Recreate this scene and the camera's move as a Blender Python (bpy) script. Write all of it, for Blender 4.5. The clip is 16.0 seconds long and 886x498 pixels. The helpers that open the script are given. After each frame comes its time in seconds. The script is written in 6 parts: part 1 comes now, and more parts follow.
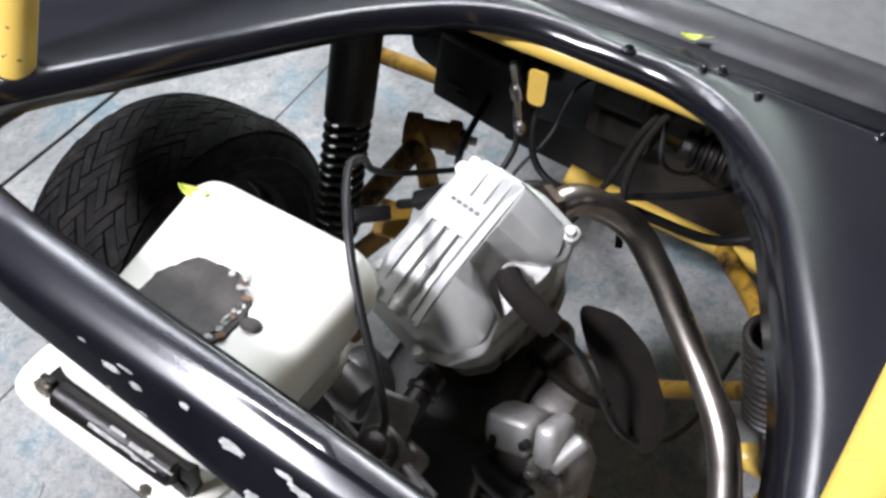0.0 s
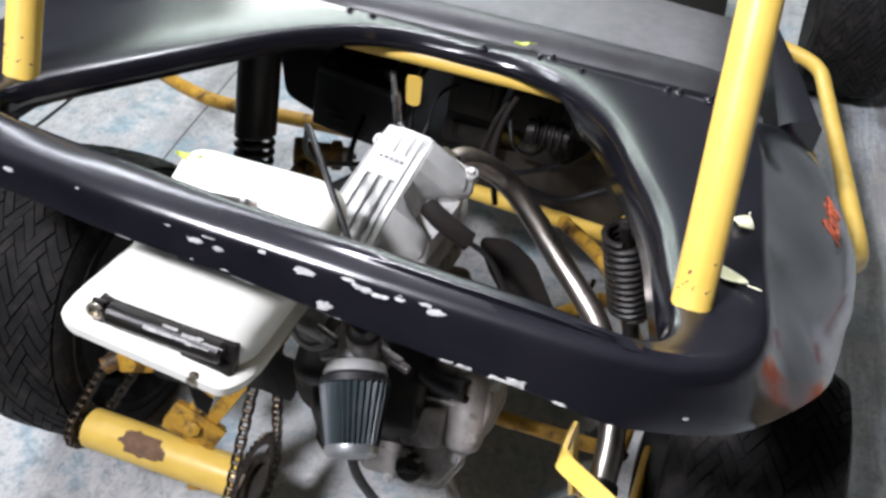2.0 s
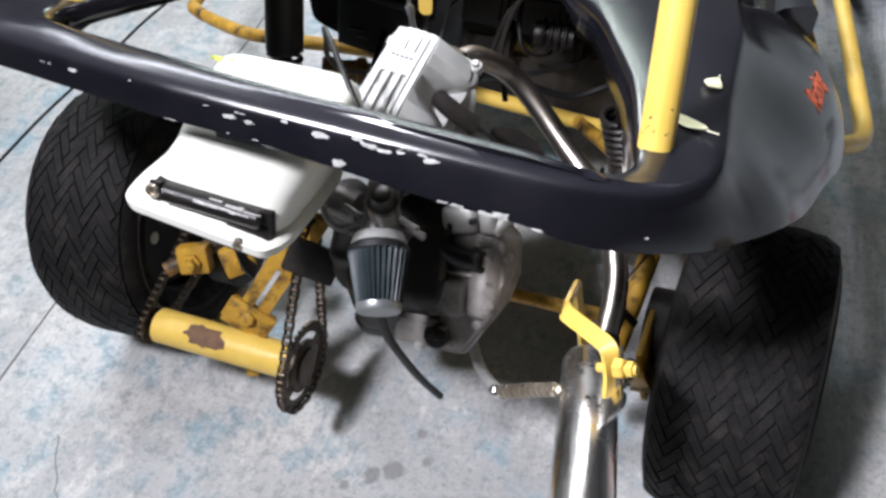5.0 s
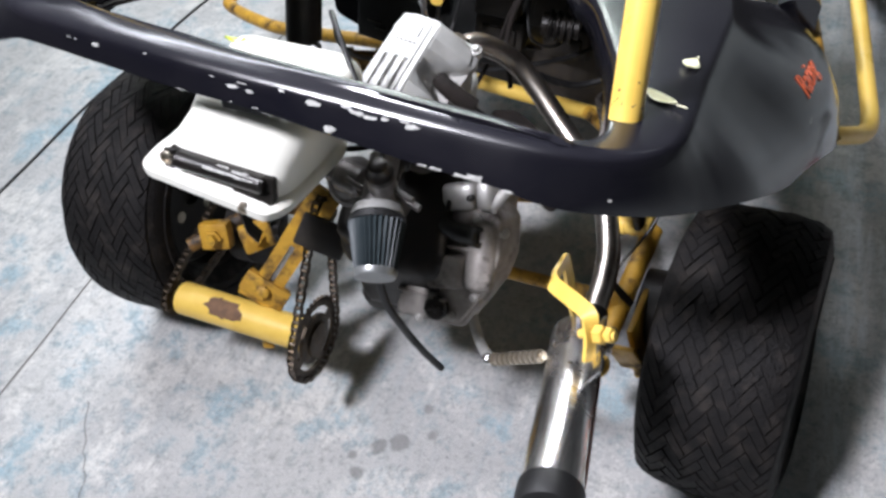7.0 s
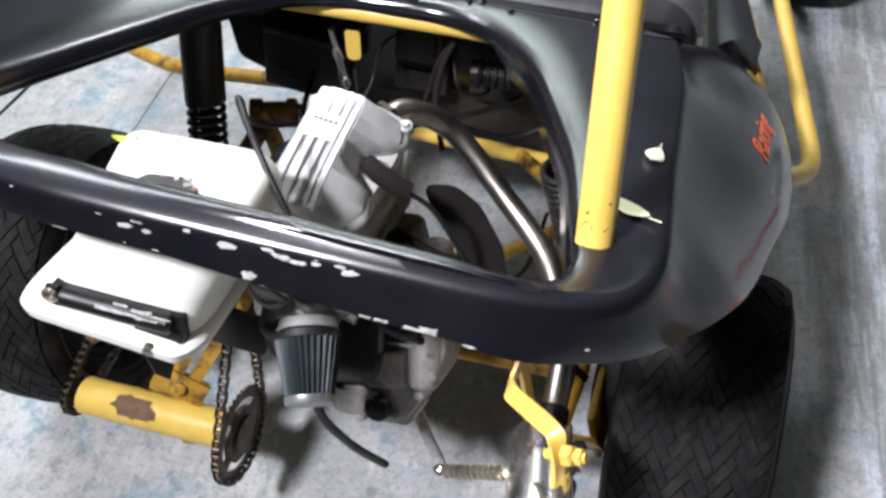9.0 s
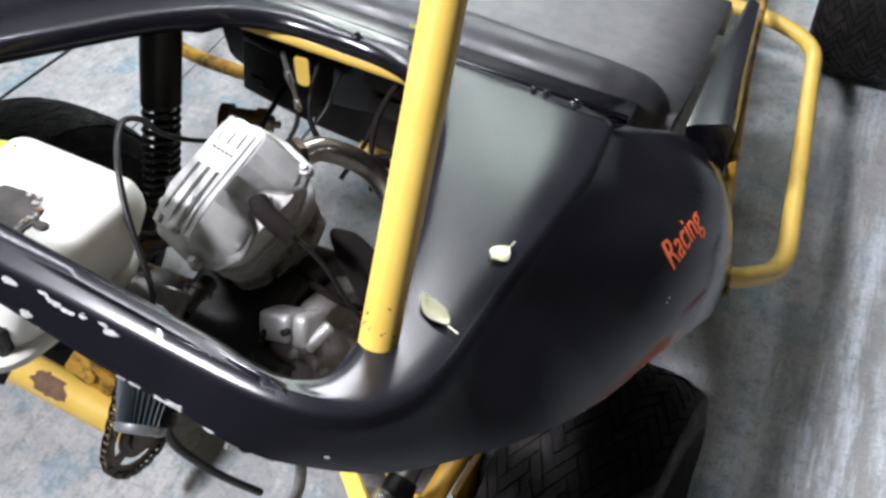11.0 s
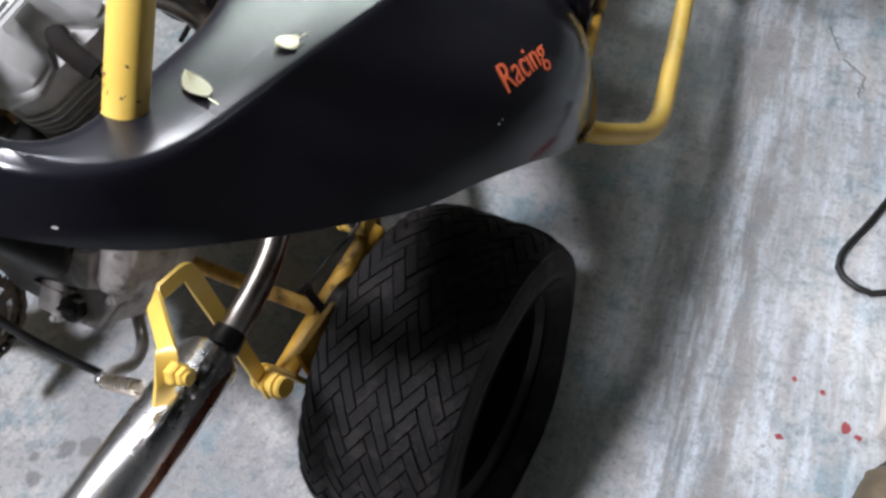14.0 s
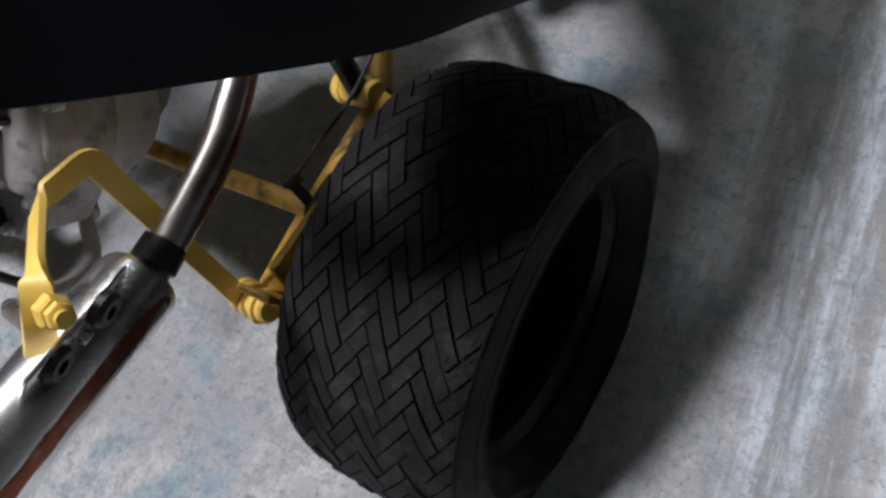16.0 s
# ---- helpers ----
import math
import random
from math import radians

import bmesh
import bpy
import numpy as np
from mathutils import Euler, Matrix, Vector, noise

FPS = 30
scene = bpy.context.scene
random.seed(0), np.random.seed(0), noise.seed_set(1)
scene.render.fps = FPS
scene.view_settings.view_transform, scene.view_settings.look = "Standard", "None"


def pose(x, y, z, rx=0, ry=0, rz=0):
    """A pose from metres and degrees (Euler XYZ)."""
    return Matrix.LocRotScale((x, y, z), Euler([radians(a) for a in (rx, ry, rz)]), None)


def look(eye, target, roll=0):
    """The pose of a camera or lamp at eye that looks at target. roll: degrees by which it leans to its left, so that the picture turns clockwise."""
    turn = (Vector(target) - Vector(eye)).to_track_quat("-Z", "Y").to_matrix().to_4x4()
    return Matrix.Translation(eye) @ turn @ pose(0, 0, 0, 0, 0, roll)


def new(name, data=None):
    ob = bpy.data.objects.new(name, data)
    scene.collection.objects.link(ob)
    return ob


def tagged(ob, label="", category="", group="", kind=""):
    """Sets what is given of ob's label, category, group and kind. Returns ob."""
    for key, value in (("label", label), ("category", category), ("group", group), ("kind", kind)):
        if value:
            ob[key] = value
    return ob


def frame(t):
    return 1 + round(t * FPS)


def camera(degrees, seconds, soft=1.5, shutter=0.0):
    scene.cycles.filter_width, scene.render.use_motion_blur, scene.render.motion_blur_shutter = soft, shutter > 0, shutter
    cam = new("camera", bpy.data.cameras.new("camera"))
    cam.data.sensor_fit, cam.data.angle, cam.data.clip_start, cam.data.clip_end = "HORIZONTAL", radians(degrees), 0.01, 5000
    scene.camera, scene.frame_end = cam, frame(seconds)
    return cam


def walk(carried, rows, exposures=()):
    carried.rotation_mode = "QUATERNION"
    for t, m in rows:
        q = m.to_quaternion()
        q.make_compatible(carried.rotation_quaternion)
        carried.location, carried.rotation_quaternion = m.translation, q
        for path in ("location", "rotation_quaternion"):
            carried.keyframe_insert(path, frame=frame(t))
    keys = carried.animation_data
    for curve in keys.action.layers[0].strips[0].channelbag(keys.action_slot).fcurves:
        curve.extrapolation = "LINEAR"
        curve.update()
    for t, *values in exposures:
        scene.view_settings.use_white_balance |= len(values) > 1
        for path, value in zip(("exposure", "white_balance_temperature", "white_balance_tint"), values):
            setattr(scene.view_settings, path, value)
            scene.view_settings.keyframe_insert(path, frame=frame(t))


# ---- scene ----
cam = camera(57.1, 16.0, soft=2.9)
PATH = [
    (0, (0.319, -0.074, 1.235), (-0.468, 0.884, -0.335), -10.7),
    (0.4, (0.343, -0.146, 1.218), (-0.368, 1.032, -0.233), -6.4),
    (0.5, (0.344, -0.146, 1.248), (-0.305, 1.002, -0.255), -5.7),
    (0.6, (0.336, -0.164, 1.253), (-0.243, 1.026, -0.246), -4.4),
    (1, (0.31, -0.269, 1.269), (-0.183, 0.986, -0.208), -4.7),
    (1.5, (0.309, -0.379, 1.283), (-0.177, 0.897, -0.178), -3.4),
    (2, (0.318, -0.371, 1.294), (-0.113, 0.949, -0.145), -2.5),
    (2.5, (0.313, -0.375, 1.295), (-0.181, 0.879, -0.183), -5.5),
    (3, (0.32, -0.389, 1.296), (-0.135, 0.846, -0.21), -4.8),
    (3.5, (0.336, -0.422, 1.3), (-0.126, 0.812, -0.204), -7.6),
    (4, (0.355, -0.44, 1.302), (-0.124, 0.778, -0.211), -9.4),
    (4.5, (0.376, -0.46, 1.31), (-0.141, 0.752, -0.195), -9.7),
    (5, (0.405, -0.491, 1.321), (-0.127, 0.699, -0.196), -10.0),
    (5.2, (0.418, -0.505, 1.32), (-0.146, 0.685, -0.185), -11.1),
    (7.3, (0.489, -0.542, 1.333), (-0.155, 0.623, -0.16), -11.6),
    (7.4, (0.487, -0.538, 1.335), (-0.15, 0.626, -0.162), -11.1),
    (7.5, (0.481, -0.524, 1.333), (-0.15, 0.639, -0.167), -11.3),
    (8, (0.429, -0.455, 1.339), (-0.094, 0.722, -0.192), -9.9),
    (8.5, (0.39, -0.412, 1.335), (-0.029, 0.82, -0.184), -8.6),
    (8.7, (0.391, -0.395, 1.336), (-0.027, 0.818, -0.198), -9.0),
    (10.8, (0.606, -0.174, 1.343), (-0.025, 0.893, -0.227), -6.4),
    (11, (0.621, -0.201, 1.348), (-0.015, 0.897, -0.198), -7.0),
    (11.5, (0.644, -0.287, 1.336), (0.093, 0.85, -0.214), -1.7),
    (12, (0.683, -0.31, 1.328), (0.11, 0.795, -0.238), -4.0),
    (12.5, (0.743, -0.276, 1.287), (0.226, 0.816, -0.306), -5.0),
    (13, (0.767, -0.277, 1.285), (0.248, 0.835, -0.294), -6.4),
    (13.5, (0.783, -0.27, 1.257), (0.305, 0.829, -0.344), -6.3),
    (14, (0.784, -0.232, 1.185), (0.258, 0.866, -0.402), -5.7),
    (14.5, (0.777, -0.167, 1.07), (0.252, 0.847, -0.572), -4.2),
    (15, (0.765, -0.097, 0.967), (0.154, 0.876, -0.67), -8.1),
    (15.5, (0.773, -0.061, 0.907), (0.174, 0.794, -0.799), -11.8),
    (15.7, (0.762, -0.058, 0.921), (0.191, 0.751, -0.817), -13.5),
    (16, (0.772, -0.061, 0.946), (0.107, 0.729, -0.767), -18.9),
]
walk(cam, [(t, look(eye, target, roll)) for t, eye, target, roll in PATH], [(0, 0.0), (2.5, 0.04), (5.0, 0.07), (8.5, 0.11), (11.0, 0.03), (12.5, -0.05), (14.0, -0.08), (14.5, -0.12), (15.0, -0.25), (16.0, -0.42)])

from mathutils.bvhtree import BVHTree

# ---- light ----
world = bpy.data.worlds.new("garage_night")
scene.world = world
world.use_nodes = True
world.node_tree.nodes["Background"].inputs[0].default_value = (0.75, 0.85, 1.0, 1)
world.node_tree.nodes["Background"].inputs[1].default_value = 0.015
scene.view_settings.exposure = 0.0


def area_lamp(name, eye, target, wide, long, watts, colour, spread=180):
    data = bpy.data.lights.new(name, "AREA")
    data.shape, data.size, data.size_y, data.energy, data.color, data.spread = "RECTANGLE", wide, long, watts, colour, radians(spread)
    ob = new(name, data)
    ob.matrix_world = look(eye, target)
    return ob


# a work lamp hung behind the kart, spread narrowed, and ceiling tubes
area_lamp("hanging_work_lamp", (-0.55, -0.85, 2.72), (0.90, 0.60, 0), 0.40, 0.24, 39, (0.90, 0.90, 1.0), 100)
area_lamp("ceiling_tube_light", (-1.15, 1.30, 2.78), (-0.95, 1.1, 0), 1.6, 0.40, 76, (0.88, 0.91, 1.0))
area_lamp("ceiling_tube_light", (-0.6, 3.2, 2.80), (-0.6, 3.0, 0), 1.8, 0.50, 10, (0.90, 0.94, 1.0))
# unseen spot set by the deck's hot highlight, spread narrowed to spare the floor
area_lamp("deck_highlight_spot", (-0.25, 2.75, 2.80), (0.40, 0.05, 0.80), 0.70, 0.60, 5.0, (0.92, 0.93, 1.0), 50)
# weak extra tube, added to lift the dark floor at the right front
area_lamp("ceiling_tube_light", (1.7, 3.4, 2.75), (1.5, 2.4, 0), 0.16, 1.2, 3, (0.90, 0.96, 1.0))
# a lit strip window and a lit doorway in the far wall, which the glossy deck mirrors
area_lamp("lit_window", (-1.1, 4.47, 1.86), (-1.1, 0.0, 1.8), 2.6, 0.28, 40, (0.86, 1.0, 0.94))
area_lamp("lit_doorway", (-1.6, 4.47, 0.95), (-1.2, 0.0, 0.8), 0.8, 0.7, 22, (0.95, 1.0, 0.98))


# ---- materials ----
def noise_mix(nt, scale, detail, low, high, coords, rough=0.6):
    tex = nt.nodes.new("ShaderNodeTexNoise")
    tex.inputs["Scale"].default_value, tex.inputs["Detail"].default_value = scale, detail
    tex.inputs["Roughness"].default_value = rough
    nt.links.new(coords, tex.inputs["Vector"])
    ramp = nt.nodes.new("ShaderNodeMapRange")
    ramp.inputs[1].default_value, ramp.inputs[2].default_value = low, high
    nt.links.new(tex.outputs["Fac"], ramp.inputs[0])
    return ramp.outputs[0]


def mix_colour(nt, fac, a, b):
    m = nt.nodes.new("ShaderNodeMix")
    m.data_type = "RGBA"
    nt.links.new(fac, m.inputs[0])
    for sock, val in ((m.inputs[6], a), (m.inputs[7], b)):
        if isinstance(val, tuple):
            sock.default_value = (*val, 1)
        else:
            nt.links.new(val, sock)
    return m.outputs[2]


def material(name, base, rough=0.5, metal=0.0, second=None, grain=60.0, stain=None, stain_scale=9.0, stain_range=(0.55, 0.68),
             stain_rough=None, bump=0.0, bump_scale=200.0, rough_vary=0.12, coat=0.0, spec=0.5):
    """A painted, metal or rubber surface: grain between two colours, stains with their own colour, fine relief."""
    m = bpy.data.materials.new(name)
    m.use_nodes = True
    nt = m.node_tree
    sh = nt.nodes["Principled BSDF"]
    tc = nt.nodes.new("ShaderNodeTexCoord").outputs["Object"]
    second = second or tuple(c * 0.8 for c in base)
    colour = mix_colour(nt, noise_mix(nt, grain, 5, 0.35, 0.7, tc), base, second)
    if stain:
        fac = noise_mix(nt, stain_scale, 8, *stain_range, tc, 0.65)
        colour = mix_colour(nt, fac, colour, stain)
    nt.links.new(colour, sh.inputs["Base Color"])
    rr = nt.nodes.new("ShaderNodeMapRange")
    rr.inputs[3].default_value, rr.inputs[4].default_value = max(0.02, rough - rough_vary), min(1, rough + rough_vary)
    nt.links.new(noise_mix(nt, grain * 0.35, 6, 0.3, 0.7, tc), rr.inputs[0])
    rough_out = rr.outputs[0]
    if stain and stain_rough is not None:
        rm = nt.nodes.new("ShaderNodeMix")
        nt.links.new(fac, rm.inputs[0])
        nt.links.new(rough_out, rm.inputs[2])
        rm.inputs[3].default_value = stain_rough
        rough_out = rm.outputs[0]
    nt.links.new(rough_out, sh.inputs["Roughness"])
    sh.inputs["Metallic"].default_value = metal
    sh.inputs["Coat Weight"].default_value = coat
    sh.inputs["Specular IOR Level"].default_value = spec
    if bump:
        bn = nt.nodes.new("ShaderNodeBump")
        bn.inputs["Strength"].default_value, bn.inputs["Distance"].default_value = bump, 0.002
        nt.links.new(noise_mix(nt, bump_scale, 6, 0.2, 0.8, tc), bn.inputs["Height"])
        nt.links.new(bn.outputs[0], sh.inputs["Normal"])
    return m


YELLOW = material("yellow_paint", (0.77, 0.53, 0.115), 0.38, second=(0.70, 0.46, 0.085), grain=25, stain=(0.10, 0.05, 0.02), stain_scale=38,
                  stain_range=(0.70, 0.76), stain_rough=0.8, bump=0.05, bump_scale=90)
OLD_YELLOW = material("greasy_yellow_paint", (0.54, 0.31, 0.034), 0.5, second=(0.38, 0.20, 0.024), grain=30, stain=(0.05, 0.025, 0.012),
                      stain_scale=22, stain_range=(0.50, 0.66), stain_rough=0.85, bump=0.2, bump_scale=120)
BLACK = material("black_gelcoat", (0.0048, 0.0048, 0.0076), 0.14, second=(0.0066, 0.0064, 0.0090), grain=14, stain=(0.011, 0.0105, 0.0130), stain_scale=8,
                 stain_range=(0.40, 0.95), stain_rough=0.22, bump=0.03, bump_scale=14, rough_vary=0.05)


def lighten_upward(m, colour, rough, amount):
    """A lighter, duller tone, in uneven patches, on what faces up."""
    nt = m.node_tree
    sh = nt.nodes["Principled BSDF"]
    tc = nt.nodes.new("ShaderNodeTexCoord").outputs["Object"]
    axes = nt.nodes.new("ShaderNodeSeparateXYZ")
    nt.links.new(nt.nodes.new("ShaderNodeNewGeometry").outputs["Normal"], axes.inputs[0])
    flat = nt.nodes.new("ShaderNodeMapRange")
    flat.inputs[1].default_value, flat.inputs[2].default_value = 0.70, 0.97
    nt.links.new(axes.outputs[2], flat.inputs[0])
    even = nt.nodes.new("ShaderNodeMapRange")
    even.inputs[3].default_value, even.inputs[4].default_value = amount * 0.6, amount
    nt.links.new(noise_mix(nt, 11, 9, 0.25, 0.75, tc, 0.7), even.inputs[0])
    up_mask = nt.nodes.new("ShaderNodeMath")
    up_mask.operation = "MULTIPLY"
    nt.links.new(flat.outputs[0], up_mask.inputs[0])
    nt.links.new(even.outputs[0], up_mask.inputs[1])
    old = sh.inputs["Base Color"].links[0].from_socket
    nt.links.new(mix_colour(nt, up_mask.outputs[0], old, colour), sh.inputs["Base Color"])
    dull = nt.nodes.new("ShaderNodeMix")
    nt.links.new(up_mask.outputs[0], dull.inputs[0])
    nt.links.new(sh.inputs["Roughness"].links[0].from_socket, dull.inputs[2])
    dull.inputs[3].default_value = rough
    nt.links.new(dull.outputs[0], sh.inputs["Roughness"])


lighten_upward(BLACK, (0.015, 0.015, 0.020), 0.28, 1.0)
RUBBER = material("tyre_rubber", (0.0050, 0.0044, 0.0046), 0.70, second=(0.0090, 0.0078, 0.0076), grain=40, stain=(0.048, 0.040, 0.034), stain_scale=34,
                  stain_range=(0.50, 0.86), bump=0.8, bump_scale=190, spec=0.25)
BLACK_RUBBER = material("black_rubber_hose", (0.006, 0.006, 0.0065), 0.5, second=(0.010, 0.010, 0.010), grain=70)
BLACK_METAL = material("greasy_black_metal", (0.008, 0.007, 0.0065), 0.42, second=(0.018, 0.014, 0.011), grain=40, metal=0.3, bump=0.2)
DARK_IRON = material("chain_steel", (0.05, 0.042, 0.036), 0.42, second=(0.11, 0.08, 0.05), grain=90, metal=0.85, bump=0.2, bump_scale=300)
ALUMINIUM = material("cast_aluminium", (0.54, 0.53, 0.51), 0.44, second=(0.42, 0.41, 0.39), grain=60, metal=0.45, stain=(0.12, 0.10, 0.08),
                     stain_scale=16, stain_range=(0.56, 0.80), stain_rough=0.6, bump=0.15, bump_scale=320)
GREY_CAST = material("dirty_zinc_casting", (0.16, 0.15, 0.145), 0.45, second=(0.09, 0.085, 0.08), grain=45, metal=0.7, bump=0.2, bump_scale=300)
COVER_SILVER = material("silver_painted_cover", (0.47, 0.47, 0.455), 0.42, second=(0.39, 0.39, 0.375), grain=26, metal=0.35, stain=(0.16, 0.15, 0.14), stain_scale=20, stain_range=(0.62, 0.86), bump=0.06, bump_scale=350)
CHROME = material("polished_steel", (0.95, 0.94, 0.93), 0.25, second=(0.74, 0.72, 0.70), grain=18, metal=1.0, stain=(0.34, 0.20, 0.13), stain_scale=11,
                  stain_range=(0.58, 0.74), stain_rough=0.32, rough_vary=0.06)
PIPE = material("heat_dulled_steel_pipe", (0.60, 0.56, 0.51), 0.30, second=(0.44, 0.39, 0.34), grain=22, metal=1.0, stain=(0.22, 0.15, 0.10), stain_scale=12,
                stain_range=(0.52, 0.75), rough_vary=0.08)
ZINC = material("zinc_steel", (0.55, 0.50, 0.42), 0.32, second=(0.40, 0.34, 0.26), grain=60, metal=0.9)
WHITE_PLASTIC = material("white_tank_plastic", (0.80, 0.79, 0.72), 0.42, second=(0.76, 0.75, 0.67), grain=18, stain=(0.55, 0.50, 0.38), stain_scale=7,
                         stain_range=(0.66, 0.9), rough_vary=0.06)
OILY_CAST = material("oily_cast_aluminium", (0.40, 0.37, 0.345), 0.46, second=(0.22, 0.20, 0.185), grain=30, metal=0.35, stain=(0.05, 0.04, 0.032), stain_scale=24, stain_range=(0.52, 0.68), stain_rough=0.5, bump=0.3, bump_scale=240)
GREASE = material("dried_sealant", (0.022, 0.018, 0.016), 0.6, second=(0.05, 0.042, 0.036), grain=50, bump=0.6, bump_scale=80)
LEAF = material("pale_leaf", (0.68, 0.66, 0.38), 0.5, second=(0.76, 0.75, 0.55), grain=80)
GREEN_LEAF = material("yellow_green_leaf", (0.45, 0.52, 0.05), 0.45, second=(0.52, 0.55, 0.10), grain=80)
CHIP = material("bare_fibreglass", (0.52, 0.52, 0.49), 0.8, second=(0.26, 0.26, 0.25), grain=140, bump=0.5, bump_scale=300)
OLD_RUBBER = material("perished_rubber", (0.0075, 0.0060, 0.0052), 0.82, second=(0.015, 0.011, 0.009), grain=30, bump=0.3, bump_scale=150, spec=0.2)
END_GREY = material("brushed_end_cap", (0.30, 0.31, 0.31), 0.36, second=(0.22, 0.23, 0.23), grain=30, metal=0.6)
FILTER = material("filter_pleats", (0.018, 0.028, 0.033), 0.55, second=(0.028, 0.038, 0.042), grain=50, rough_vary=0.08)
SEAT_GREY = material("grey_vinyl", (0.21, 0.205, 0.21), 0.5, second=(0.16, 0.157, 0.16), grain=30, bump=0.15, bump_scale=220)
SEAT_BLACK = material("black_vinyl", (0.035, 0.035, 0.038), 0.40, second=(0.050, 0.050, 0.052), grain=30, bump=0.15, bump_scale=220)
ORANGE = material("orange_decal", (0.75, 0.14, 0.05), 0.45, second=(0.65, 0.12, 0.045), grain=90)
DUSTY = material("dusty_brown_plastic", (0.030, 0.024, 0.018), 0.6, second=(0.013, 0.010, 0.008), grain=22, stain=(0.012, 0.010, 0.008), stain_scale=14, stain_range=(0.48, 0.62), bump=0.3, bump_scale=140)
RUSTY_ARM = material("rusty_brown_paint", (0.20, 0.10, 0.025), 0.55, second=(0.30, 0.17, 0.04), grain=26, stain=(0.03, 0.018, 0.01), stain_scale=22, stain_range=(0.46, 0.60), stain_rough=0.6, bump=0.4, bump_scale=120)
RUST = material("rusty_scar", (0.13, 0.075, 0.045), 0.85, second=(0.20, 0.11, 0.06), grain=70, bump=0.4)


def stretched(nt, coords, sx, sy, turn=0.0):
    mp = nt.nodes.new("ShaderNodeMapping")
    mp.inputs["Scale"].default_value, mp.inputs["Rotation"].default_value = (sx, sy, 1), (0, 0, radians(turn))
    nt.links.new(coords, mp.inputs["Vector"])
    return mp.outputs[0]


def spot_mask(nt, coords, spots):
    """Soft ragged round stains at the places (x, y, radius)."""
    wob = nt.nodes.new("ShaderNodeTexNoise")
    wob.inputs["Scale"].default_value, wob.inputs["Detail"].default_value = 38, 5
    nt.links.new(coords, wob.inputs["Vector"])
    out = None
    for x, y, r in spots:
        d = nt.nodes.new("ShaderNodeVectorMath")
        d.operation = "DISTANCE"
        d.inputs[1].default_value = (x, y, 0)
        nt.links.new(coords, d.inputs[0])
        add = nt.nodes.new("ShaderNodeMath")
        add.operation = "MULTIPLY_ADD"
        nt.links.new(wob.outputs["Fac"], add.inputs[0])
        add.inputs[1].default_value = 0.030
        nt.links.new(d.outputs["Value"], add.inputs[2])
        mr = nt.nodes.new("ShaderNodeMapRange")
        mr.inputs[1].default_value, mr.inputs[2].default_value = r + 0.015, r + 0.009
        nt.links.new(add.outputs[0], mr.inputs[0])
        if out is None:
            out = mr.outputs[0]
        else:
            mx = nt.nodes.new("ShaderNodeMath")
            mx.operation = "MAXIMUM"
            nt.links.new(out, mx.inputs[0])
            nt.links.new(mr.outputs[0], mx.inputs[1])
            out = mx.outputs[0]
    return out


def scaled(nt, fac, k):
    m = nt.nodes.new("ShaderNodeMath")
    m.operation = "MULTIPLY"
    nt.links.new(fac, m.inputs[0])
    m.inputs[1].default_value = k
    return m.outputs[0]


